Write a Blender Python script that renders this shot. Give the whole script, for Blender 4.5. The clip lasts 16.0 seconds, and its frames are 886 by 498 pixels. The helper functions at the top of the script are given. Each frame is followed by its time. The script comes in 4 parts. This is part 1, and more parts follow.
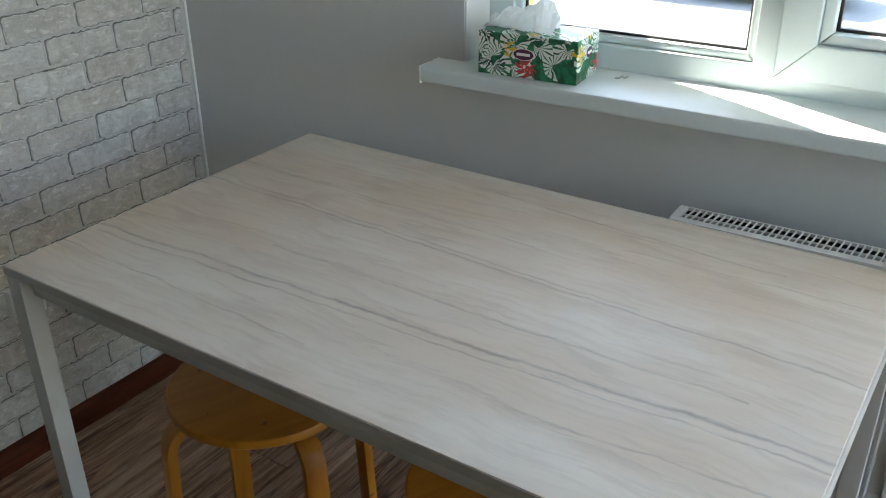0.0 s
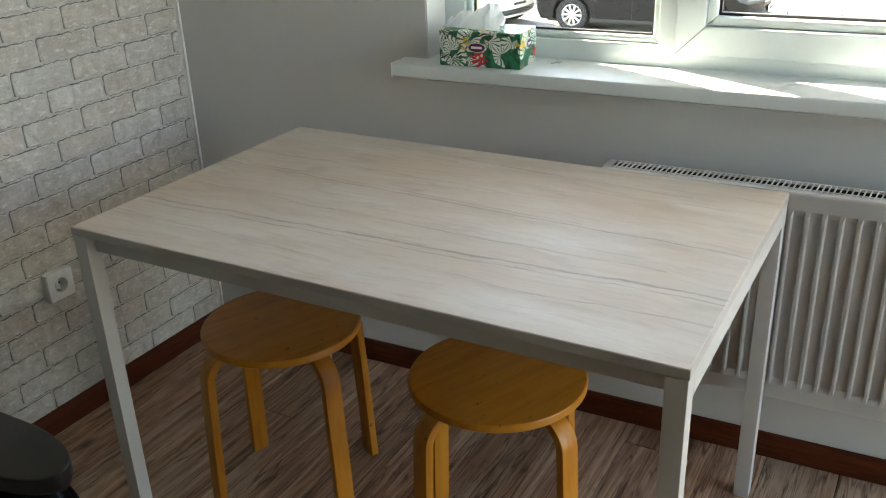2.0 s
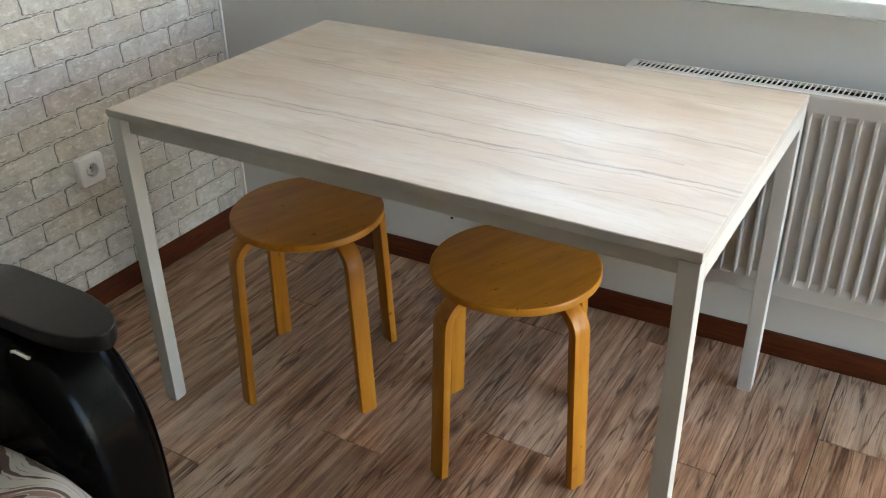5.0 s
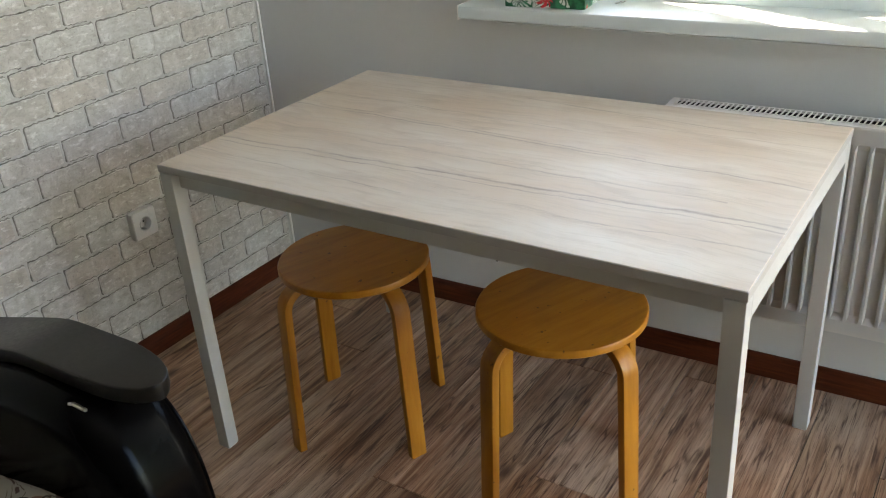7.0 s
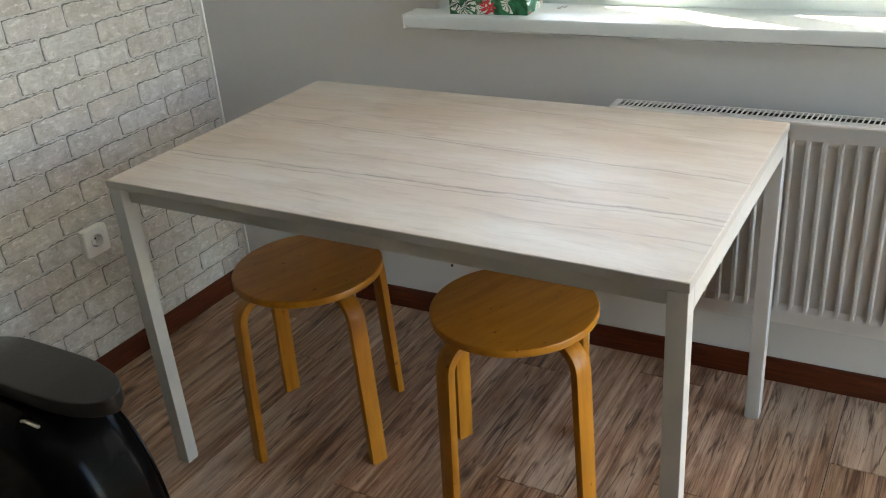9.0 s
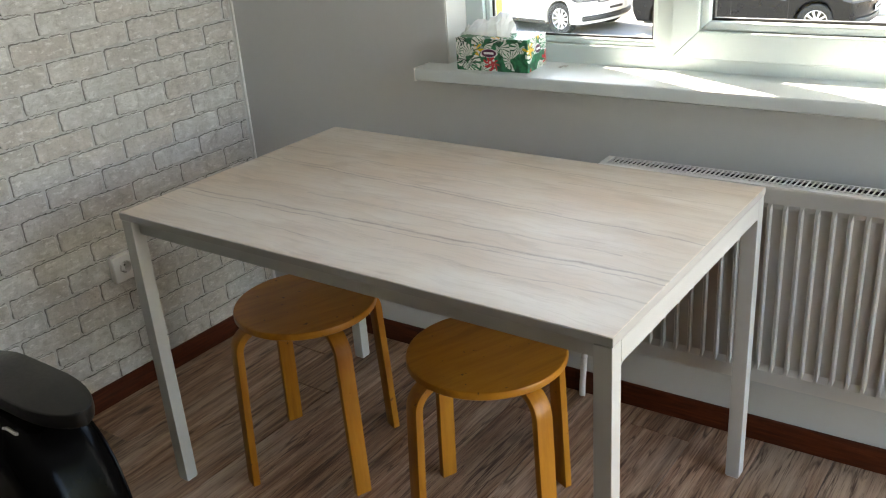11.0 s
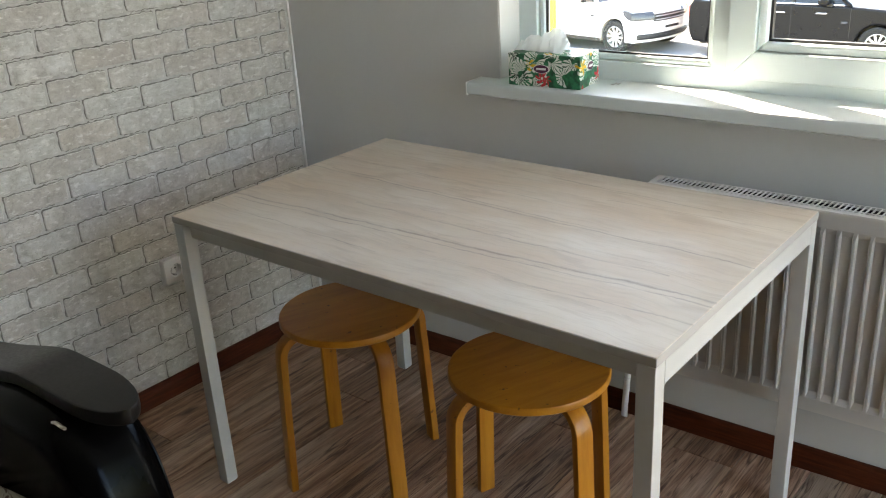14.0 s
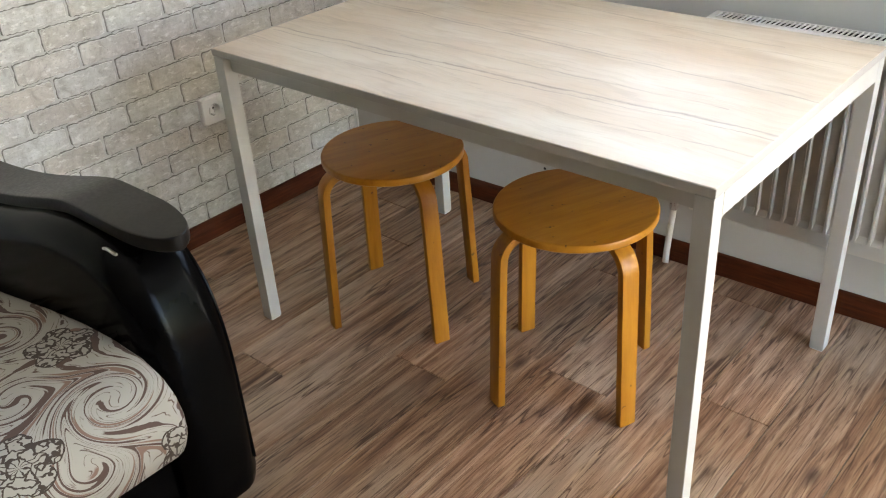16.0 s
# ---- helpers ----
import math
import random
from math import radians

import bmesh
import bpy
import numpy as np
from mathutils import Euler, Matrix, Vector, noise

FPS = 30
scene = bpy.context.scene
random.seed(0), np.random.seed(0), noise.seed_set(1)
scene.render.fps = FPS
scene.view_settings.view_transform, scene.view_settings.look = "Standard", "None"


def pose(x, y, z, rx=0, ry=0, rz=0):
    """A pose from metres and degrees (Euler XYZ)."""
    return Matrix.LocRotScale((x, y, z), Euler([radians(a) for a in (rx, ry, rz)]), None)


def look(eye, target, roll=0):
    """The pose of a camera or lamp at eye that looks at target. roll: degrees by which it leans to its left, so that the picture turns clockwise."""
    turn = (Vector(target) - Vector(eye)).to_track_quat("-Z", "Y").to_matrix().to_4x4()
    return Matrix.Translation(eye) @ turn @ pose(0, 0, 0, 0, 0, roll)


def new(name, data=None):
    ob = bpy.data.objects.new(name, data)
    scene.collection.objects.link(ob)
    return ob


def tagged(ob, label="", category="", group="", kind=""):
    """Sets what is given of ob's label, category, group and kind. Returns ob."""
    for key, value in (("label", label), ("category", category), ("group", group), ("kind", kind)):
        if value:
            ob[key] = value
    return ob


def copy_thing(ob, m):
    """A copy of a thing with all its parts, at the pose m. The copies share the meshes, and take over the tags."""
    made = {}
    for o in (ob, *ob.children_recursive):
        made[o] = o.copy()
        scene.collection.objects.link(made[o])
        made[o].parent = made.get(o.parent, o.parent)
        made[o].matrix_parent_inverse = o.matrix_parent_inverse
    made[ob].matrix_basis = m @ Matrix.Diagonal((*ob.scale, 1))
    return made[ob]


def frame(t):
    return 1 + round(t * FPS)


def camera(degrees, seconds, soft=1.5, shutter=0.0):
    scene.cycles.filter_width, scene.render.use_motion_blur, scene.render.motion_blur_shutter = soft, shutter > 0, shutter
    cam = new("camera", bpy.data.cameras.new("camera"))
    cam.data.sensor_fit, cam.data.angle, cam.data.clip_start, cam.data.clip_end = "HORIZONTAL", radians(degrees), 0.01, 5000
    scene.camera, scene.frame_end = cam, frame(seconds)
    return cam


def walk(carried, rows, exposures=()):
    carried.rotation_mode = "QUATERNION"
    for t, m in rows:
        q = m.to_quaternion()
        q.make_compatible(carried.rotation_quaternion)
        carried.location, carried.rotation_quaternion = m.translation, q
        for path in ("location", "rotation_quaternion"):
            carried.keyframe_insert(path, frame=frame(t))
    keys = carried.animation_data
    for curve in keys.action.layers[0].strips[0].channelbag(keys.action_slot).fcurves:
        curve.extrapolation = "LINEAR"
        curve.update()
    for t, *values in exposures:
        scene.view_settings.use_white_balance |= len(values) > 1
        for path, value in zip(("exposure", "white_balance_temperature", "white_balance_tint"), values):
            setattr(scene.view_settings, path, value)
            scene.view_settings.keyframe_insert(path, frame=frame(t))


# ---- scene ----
cam = camera(52.1, 16.0, 1.1)
PATH = [
    (0, (1.796, -1.234, 1.43), (0.801, 0.245, 0.524), -0.5),
    (0.5, (1.861, -1.392, 1.416), (0.853, 0.118, 0.576), -3.0),
    (1, (1.916, -1.566, 1.419), (0.995, 0.003, 0.589), -3.8),
    (1.5, (1.948, -1.64, 1.415), (1.039, -0.059, 0.593), -2.3),
    (2, (1.957, -1.64, 1.42), (1.048, -0.057, 0.602), -2.2),
    (2.4, (1.96, -1.655, 1.395), (1.068, -0.105, 0.498), -1.9),
    (2.5, (1.961, -1.663, 1.391), (1.073, -0.134, 0.458), -2.1),
    (3, (1.962, -1.701, 1.379), (1.09, -0.238, 0.332), -2.0),
    (3.5, (1.974, -1.726, 1.369), (1.117, -0.287, 0.276), -1.7),
    (4, (1.973, -1.732, 1.385), (1.105, -0.273, 0.328), -0.5),
    (4.2, (1.974, -1.728, 1.392), (1.098, -0.257, 0.359), -0.4),
    (6.3, (1.98, -1.709, 1.412), (1.046, -0.215, 0.465), -3.2),
    (6.5, (1.983, -1.713, 1.415), (1.027, -0.226, 0.479), -3.3),
    (7, (1.988, -1.717, 1.417), (0.983, -0.243, 0.513), -4.1),
    (7.5, (1.992, -1.714, 1.423), (0.98, -0.229, 0.546), -4.6),
    (8, (1.991, -1.714, 1.419), (0.989, -0.22, 0.546), -4.4),
    (8.5, (1.997, -1.716, 1.42), (1.033, -0.198, 0.545), -4.0),
    (9, (2.018, -1.728, 1.414), (1.081, -0.201, 0.525), -4.9),
    (9.5, (2.072, -1.71, 1.448), (1.066, -0.206, 0.594), -4.8),
    (9.7, (2.113, -1.683, 1.451), (1.078, -0.178, 0.637), -4.3),
    (11.8, (2.26, -1.681, 1.452), (1.125, -0.234, 0.666), -4.4),
    (12, (2.26, -1.687, 1.452), (1.111, -0.245, 0.676), -4.3),
    (12.5, (2.254, -1.69, 1.451), (1.077, -0.27, 0.679), -4.3),
    (13, (2.252, -1.682, 1.448), (1.06, -0.273, 0.677), -3.9),
    (13.5, (2.254, -1.672, 1.443), (1.064, -0.263, 0.669), -3.8),
    (14, (2.255, -1.684, 1.451), (1.064, -0.27, 0.688), -3.5),
    (14.5, (2.247, -1.683, 1.458), (1.046, -0.272, 0.705), -3.5),
    (15, (2.233, -1.687, 1.432), (1.029, -0.313, 0.617), -3.7),
    (15.5, (2.229, -1.707, 1.409), (1.047, -0.404, 0.456), -3.9),
    (16, (2.22, -1.707, 1.391), (1.057, -0.447, 0.361), -3.9),
]
EXPOSURES = [(0, 3.71, 7600, 10), (0.5, 3.66, 7900, 10), (1.0, 3.81, 8200, 11), (2.0, 3.86, 8600, 12), (3.5, 4.8, 9000, 16), (4.2, 4.7, 8700, 15), (6.3, 4.31, 8800, 14), (9.7, 4.16, 8800, 14), (12.0, 3.96, 8700, 14), (14.8, 3.93, 8700, 14), (16, 4.75, 9200, 16)]
walk(cam, [(t, look(eye, target, roll)) for t, eye, target, roll in PATH], EXPOSURES)

# ---------- world, sun, exposure ----------
# the window wall runs 1.8 degrees off the table; WALL carries (along, into the wall, up) to the world
WALL = pose(0, 0.302, 0, 0, 0, 1.8)
SUN_EL, SUN_AZ = radians(48), math.atan2(-0.894, 0.447)

world = bpy.data.worlds.new("sky")
scene.world = world
world.use_nodes = True
wn = world.node_tree
sky = wn.nodes.new("ShaderNodeTexSky")
sky.sky_type, sky.sun_disc, sky.sun_elevation, sky.sun_rotation = "NISHITA", False, SUN_EL, SUN_AZ
wn.links.new(sky.outputs[0], wn.nodes["Background"].inputs[0])
wn.nodes["Background"].inputs[1].default_value = 0.15

sun = new("sun", bpy.data.lights.new("sun", "SUN"))
sun.data.energy, sun.data.angle, sun.data.color = 3.0, radians(0.53), (1.0, 0.98, 0.96)
toward = (WALL.to_3x3() @ Vector((-0.894 * math.cos(SUN_EL), 0.447 * math.cos(SUN_EL), math.sin(SUN_EL)))).normalized()
sun.matrix_world = look(toward * 20, (0, 0, 0))

# area lamp added in the unseen glazed balcony door, to strengthen the sky's light
glow = new("door_fill_light", bpy.data.lights.new("door_fill_light", "AREA"))
glow.data.shape, glow.data.size, glow.data.size_y = "RECTANGLE", 0.66, 1.90
glow.data.energy, glow.data.color = 1.1, (0.93, 0.97, 1.0)
glow.matrix_world = WALL @ pose(2.91, 0.10, 1.15, -90)


# ---------- material tools ----------
class Mat:
    """A node material with short calls for the usual nodes."""

    def __init__(self, name, rough=0.5, metal=0.0, coat=0.0):
        self.m = bpy.data.materials.new(name)
        self.m.use_nodes = True
        self.t = self.m.node_tree
        self.b = self.t.nodes["Principled BSDF"]
        self.b.inputs["Roughness"].default_value = rough
        self.b.inputs["Metallic"].default_value = metal
        self.b.inputs["Coat Weight"].default_value = coat
        self.co = None

    def node(self, kind, **props):
        n = self.t.nodes.new(kind)
        for key, value in props.items():
            if key == "operation":
                n.operation = value
            elif key == "blend_type":
                n.blend_type = value
            elif key == "data_type":
                n.data_type = value
        return n

    def put(self, socket, value):
        if hasattr(value, "is_output"):
            self.t.links.new(value, socket)
        elif isinstance(value, (tuple, list)) and len(value) == 3 and socket.type == "RGBA":
            socket.default_value = (*value, 1)
        else:
            socket.default_value = value

    def coords(self, scale=(1, 1, 1), jitter=0.0, which="Object"):
        if self.co is None:
            self.co = self.node("ShaderNodeTexCoord")
        out = self.co.outputs[which]
        if jitter:
            info = self.node("ShaderNodeObjectInfo")
            out = self.vec("ADD", out, self.vec("SCALE", (3.1, 7.7, 5.3), scale=self.math("MULTIPLY", info.outputs["Random"], jitter)))
        return self.vec("MULTIPLY", out, scale)

    def vec(self, op, a, b=None, scale=None):
        n = self.node("ShaderNodeVectorMath", operation=op)
        self.put(n.inputs[0], a)
        if b is not None:
            self.put(n.inputs[1], b)
        if scale is not None:
            self.put(n.inputs["Scale"], scale)
        return n.outputs["Value"] if op in ("LENGTH", "DISTANCE", "DOT_PRODUCT") else n.outputs["Vector"]

    def math(self, op, a, b=None, c=None):
        n = self.node("ShaderNodeMath", operation=op)
        for i, v in enumerate((a, b, c)):
            if v is not None:
                self.put(n.inputs[i], v)
        return n.outputs[0]

    def noise(self, vector, scale=5.0, detail=4.0, rough=0.55, distort=0.0, colour=False):
        n = self.node("ShaderNodeTexNoise")
        self.put(n.inputs["Vector"], vector)
        for key, v in (("Scale", scale), ("Detail", detail), ("Roughness", rough), ("Distortion", distort)):
            n.inputs[key].default_value = v
        return n.outputs["Color" if colour else "Fac"]

    def ramp(self, fac, *stops):
        n = self.node("ShaderNodeValToRGB")
        self.put(n.inputs[0], fac)
        els = n.color_ramp.elements
        while len(els) < len(stops):
            els.new(0.5)
        for e, (p, c) in zip(els, stops):
            e.position = p
            e.color = (*c, 1) if isinstance(c, (tuple, list)) else (c, c, c, 1)
        return n.outputs[0]

    def mix(self, fac, a, b, blend="MIX"):
        n = self.node("ShaderNodeMix", data_type="RGBA", blend_type=blend)
        self.put(n.inputs[0], fac)
        self.put(n.inputs[6], a)
        self.put(n.inputs[7], b)
        return n.outputs[2]

    def random(self):
        return self.node("ShaderNodeObjectInfo").outputs["Random"]

    def xyz(self, vector):
        n = self.node("ShaderNodeSeparateXYZ")
        self.put(n.inputs[0], vector)
        return n.outputs

    def bump(self, height, strength=0.3, distance=0.002):
        n = self.node("ShaderNodeBump")
        n.inputs["Strength"].default_value, n.inputs["Distance"].default_value = strength, distance
        self.put(n.inputs["Height"], height)
        self.t.links.new(n.outputs[0], self.b.inputs["Normal"])

    def done(self, colour=None, rough=None):
        if colour is not None:
            self.put(self.b.inputs["Base Color"], colour)
        if rough is not None:
            self.put(self.b.inputs["Roughness"], rough)
        return self.m


def paint(name, colour, rough=0.5, vary=0.06, scale=6, bump=0.0, bump_scale=250, metal=0.0, coat=0.0):
    """Painted or plain surface with faint blotches, uneven gloss and a fine relief."""
    m = Mat(name, rough, metal, coat)
    co = m.coords()
    blot = m.noise(co, scale, 5, 0.6)
    dark = tuple(c * (1 - vary) for c in colour)
    light = tuple(min(1, c * (1 + vary)) for c in colour)
    if bump:
        m.bump(m.noise(co, bump_scale, 3), bump, 0.001)
    return m.done(m.ramp(blot, (0.3, dark), (0.7, light)), m.ramp(m.noise(co, scale * 4, 3), (0.3, rough * 0.85), (0.7, min(1, rough * 1.15))))


# ---------- materials ----------
def make_plaster(name, colour):
    m = Mat(name, 0.85)
    co = m.coords()
    m.bump(m.math("ADD", m.noise(co, 160, 4), m.math("MULTIPLY", m.noise(co, 14, 3), 2.0)), 0.25, 0.0012)
    c = m.ramp(m.noise(co, 2.2, 5), (0.3, tuple(x * 0.95 for x in colour)), (0.7, colour))
    return m.done(m.mix(m.ramp(m.noise(co, 40, 4), (0.45, 0.0), (0.75, 0.25)), c, tuple(x * 0.93 for x in colour)))


def make_brick_paper():
    """Whitewashed brick print: patches of bare beige and grey in an off-white wash."""
    m = Mat("brick_paper", 0.7)
    co = m.coords(jitter=9.0)
    wash = m.noise(co, 22, 8, 0.72, 0.8)
    base = m.ramp(wash, (0.30, (0.38, 0.37, 0.35)), (0.43, (0.53, 0.527, 0.512)), (0.56, (0.625, 0.625, 0.614)), (0.70, (0.745, 0.75, 0.745)))
    tone = m.ramp(m.random(), (0.0, (0.84, 0.79, 0.76)), (0.3, (0.98, 0.985, 0.99)), (0.55, (0.95, 0.885, 0.85)), (0.8, (0.95, 0.965, 0.97)), (1.0, (1.0, 1.0, 1.0)))
    c = m.mix(1.0, base, tone, "MULTIPLY")
    streak = m.noise(m.vec("MULTIPLY", co, (1, 9, 40)), 3.0, 6, 0.66)
    c = m.mix(m.ramp(streak, (0.52, 0.0), (0.72, 0.7)), c, (0.40, 0.385, 0.365))
    speck = m.noise(co, 150, 4, 0.7)
    c = m.mix(m.ramp(speck, (0.57, 0.0), (0.68, 0.7)), c, (0.33, 0.315, 0.30))
    chalk = m.noise(m.vec("MULTIPLY", co, (1, 1, 2.5)), 36, 5, 0.7)
    c = m.mix(m.ramp(chalk, (0.55, 0.0), (0.66, 0.8)), c, (0.79, 0.785, 0.775))
    m.bump(m.math("ADD", m.noise(co, 60, 5), speck), 0.5, 0.0018)
    return m.done(c)


def make_mortar(name, lo, hi):
    m = Mat(name, 0.8)
    co = m.coords()
    m.bump(m.noise(co, 180, 4), 0.3, 0.001)
    return m.done(m.ramp(m.noise(co, 24, 6, 0.65), (0.32, lo), (0.7, hi)))


def make_plank():
    """Printed laminate: rough brown grain with bleached and dark bands, saw marks and knots, one tone for each board."""
    m = Mat("laminate_board", 0.40)
    m.b.inputs["Specular IOR Level"].default_value = 0.33
    co = m.coords(jitter=11.0)
    sway = m.vec("MULTIPLY", m.vec("SUBTRACT", m.noise(m.vec("MULTIPLY", co, (1, 0.5, 1)), 3.0, 1, colour=True), (0.5, 0.5, 0.5)), (0.012, 0, 0))
    knot = m.node("ShaderNodeTexVoronoi")
    m.put(knot.inputs["Vector"], m.vec("MULTIPLY", co, (1.0, 0.42, 0)))
    knot.inputs["Scale"].default_value = 5.5
    near = m.ramp(knot.outputs["Distance"], (0.0, 1.0), (0.34, 0.0))
    bulge = m.vec("SCALE", (0.014, 0, 0), scale=near)
    warp = m.vec("ADD", m.vec("ADD", m.vec("MULTIPLY", co, (1, 0.042, 1)), sway), bulge)
    broad = m.noise(warp, 40, 6, 0.66)
    fine = m.noise(m.vec("MULTIPLY", warp, (1, 0.7, 1)), 230, 5, 0.66)
    c = m.ramp(broad, (0.30, (0.165, 0.080, 0.048)), (0.42, (0.325, 0.183, 0.123)), (0.54, (0.475, 0.302, 0.220)), (0.70, (0.655, 0.475, 0.375)))
    c = m.mix(m.ramp(fine, (0.38, 0.5), (0.49, 0.0)), c, (0.105, 0.052, 0.028))
    c = m.mix(m.ramp(fine, (0.58, 0.0), (0.72, 0.5)), c, (0.66, 0.53, 0.42))
    smoke = m.noise(m.vec("MULTIPLY", co, (1, 0.3, 1)), 7, 6, 0.72)
    c = m.mix(m.ramp(smoke, (0.52, 0.0), (0.70, 0.6)), c, (0.115, 0.058, 0.043))
    grey = m.noise(m.vec("MULTIPLY", co, (1, 0.35, 1)), 4.5, 3)
    c = m.mix(m.ramp(grey, (0.50, 0.0), (0.68, 0.6)), c, (0.56, 0.46, 0.385))
    flame = m.noise(m.vec("ADD", m.vec("MULTIPLY", co, (1, 0.045, 1)), sway), 62, 5, 0.62, 0.3)
    c = m.mix(m.ramp(flame, (0.55, 0.0), (0.68, 0.6)), c, (0.13, 0.062, 0.036))
    c = m.mix(m.ramp(flame, (0.34, 0.5), (0.45, 0.0)), c, (0.62, 0.46, 0.33))
    for size, shift, wide in ((17, 0.0, 0.020), (26, 3.7, 0.016)):
        ring = m.noise(m.vec("ADD", m.vec("ADD", m.vec("MULTIPLY", co, (1, 0.07, 1)), sway), (shift, 0, 0)), size, 3, 0.5)
        crack = m.ramp(m.math("ABSOLUTE", m.math("SUBTRACT", ring, 0.5)), (0.0, 1.0), (wide, 0.0))
        gate = m.ramp(m.noise(m.vec("MULTIPLY", co, (1, 0.5, 1)), 11 + shift, 3), (0.42, 0.0), (0.56, 0.9))
        c = m.mix(m.math("MULTIPLY", crack, gate), c, (0.075, 0.036, 0.024))
    pores = m.noise(m.vec("MULTIPLY", co, (1, 0.022, 1)), 480, 3, 0.6)
    c = m.mix(m.ramp(pores, (0.57, 0.0), (0.68, 0.6)), c, (0.06, 0.028, 0.019))
    ticks = m.noise(m.vec("MULTIPLY", co, (1, 0.07, 1)), 115, 5, 0.64)
    c = m.mix(m.ramp(ticks, (0.58, 0.0), (0.68, 0.65)), c, (0.055, 0.026, 0.018))
    c = m.mix(m.ramp(knot.outputs["Distance"], (0.03, 0.85), (0.11, 0.0)), c, (0.05, 0.024, 0.018))
    tone = m.ramp(m.random(), (0.0, (0.71, 0.66, 0.58)), (0.35, (0.96, 0.91, 0.83)), (0.7, (1.14, 1.10, 1.03)), (1.0, (0.84, 0.82, 0.76)))
    m.bump(m.math("ADD", fine, pores), 0.15, 0.0006)
    return m.done(m.mix(1.0, c, tone, "MULTIPLY"), m.ramp(fine, (0.3, 0.40), (0.7, 0.28)))


def make_table_wood():
    """Pale bleached wood print: fine grain along the table, long grey streaks, beige clouds, a few small knots."""
    m = Mat("bleached_wood_print", 0.4, coat=0.06)
    m.b.inputs["Coat Roughness"].default_value = 0.2
    m.b.inputs["Specular IOR Level"].default_value = 0.10
    co = m.coords()
    x, y, z = m.xyz(co)
    drift = m.math("MULTIPLY", m.math("SUBTRACT", m.noise(m.vec("MULTIPLY", co, (1, 0.25, 0)), 2.4, 4), 0.5), 0.10)
    yy = m.math("ADD", y, drift)
    comb = m.node("ShaderNodeCombineXYZ")
    m.put(comb.inputs[0], m.math("MULTIPLY", x, 0.06))
    m.put(comb.inputs[1], yy)
    grain = comb.outputs[0]
    broad = m.noise(grain, 13, 4, 0.55)
    fine = m.noise(grain, 95, 6, 0.68)
    clouds = m.noise(m.vec("MULTIPLY", co, (0.5, 1.2, 1)), 4.5, 4, 0.6)
    c = m.ramp(broad, (0.25, (0.605, 0.54, 0.465)), (0.5, (0.67, 0.617, 0.55)), (0.75, (0.71, 0.665, 0.605)))
    c = m.mix(m.ramp(clouds, (0.42, 0.0), (0.64, 0.8)), c, (0.62, 0.515, 0.425))
    c = m.mix(m.ramp(m.noise(m.vec("MULTIPLY", co, (1.6, 5, 1)), 5, 5, 0.65), (0.52, 0.0), (0.72, 0.45)), c, (0.545, 0.485, 0.43))
    c = m.mix(m.ramp(fine, (0.38, 0.26), (0.50, 0.0)), c, (0.45, 0.385, 0.33))
    figure = m.math("SINE", m.math("MULTIPLY", m.noise(m.vec("ADD", m.vec("MULTIPLY", co, (0.42, 2.4, 0)), m.vec("SCALE", (0.0, 0.25, 0.0), scale=fine)), 2.6, 2, 0.4), 44.0))
    c = m.mix(m.math("MULTIPLY", m.ramp(figure, (0.74, 0.0), (0.98, 0.40)), m.ramp(clouds, (0.42, 0.1), (0.6, 1.0))), c, (0.47, 0.40, 0.34))
    wob = m.math("MULTIPLY", m.math("SUBTRACT", m.noise(m.vec("MULTIPLY", co, (1, 0, 0)), 3.2, 5, 0.6), 0.5), 0.055)
    for y0, tilt, x0, x1, wide, deep in STREAKS:
        line = m.math("ADD", m.math("MULTIPLY", x, tilt), m.math("ADD", wob, y0))
        off = m.math("ABSOLUTE", m.math("SUBTRACT", y, line))
        thick = m.math("MULTIPLY", m.noise(m.vec("MULTIPLY", co, (1, 0.4, 0)), 9 + 30 * abs(y0), 4, 0.7), wide * 1.5)
        hit = m.math("SUBTRACT", 1.0, m.math("MINIMUM", m.math("DIVIDE", off, thick), 1.0))
        inside = m.math("MULTIPLY", m.math("GREATER_THAN", x, x0), m.math("LESS_THAN", x, x1))
        worn = m.ramp(m.noise(m.vec("ADD", m.vec("MULTIPLY", co, (1, 0.3, 0)), (y0 * 40, 0, 0)), 7.0, 5, 0.7), (0.34, 0.25), (0.62, 1.0))
        c = m.mix(m.math("MULTIPLY", m.math("MULTIPLY", m.math("MULTIPLY", hit, inside), worn), min(1.0, deep)), c, (0.30, 0.265, 0.24))
    knots = m.node("ShaderNodeTexVoronoi")
    m.put(knots.inputs["Vector"], m.vec("MULTIPLY", co, (0.55, 1.3, 0)))
    knots.inputs["Scale"].default_value = 3.6
    c = m.mix(m.ramp(knots.outputs["Distance"], (0.015, 0.75), (0.05, 0.0)), c, (0.27, 0.21, 0.17))
    m.bump(fine, 0.05, 0.0004)
    return m.done(c, m.ramp(fine, (0.3, 0.62), (0.7, 0.54)))


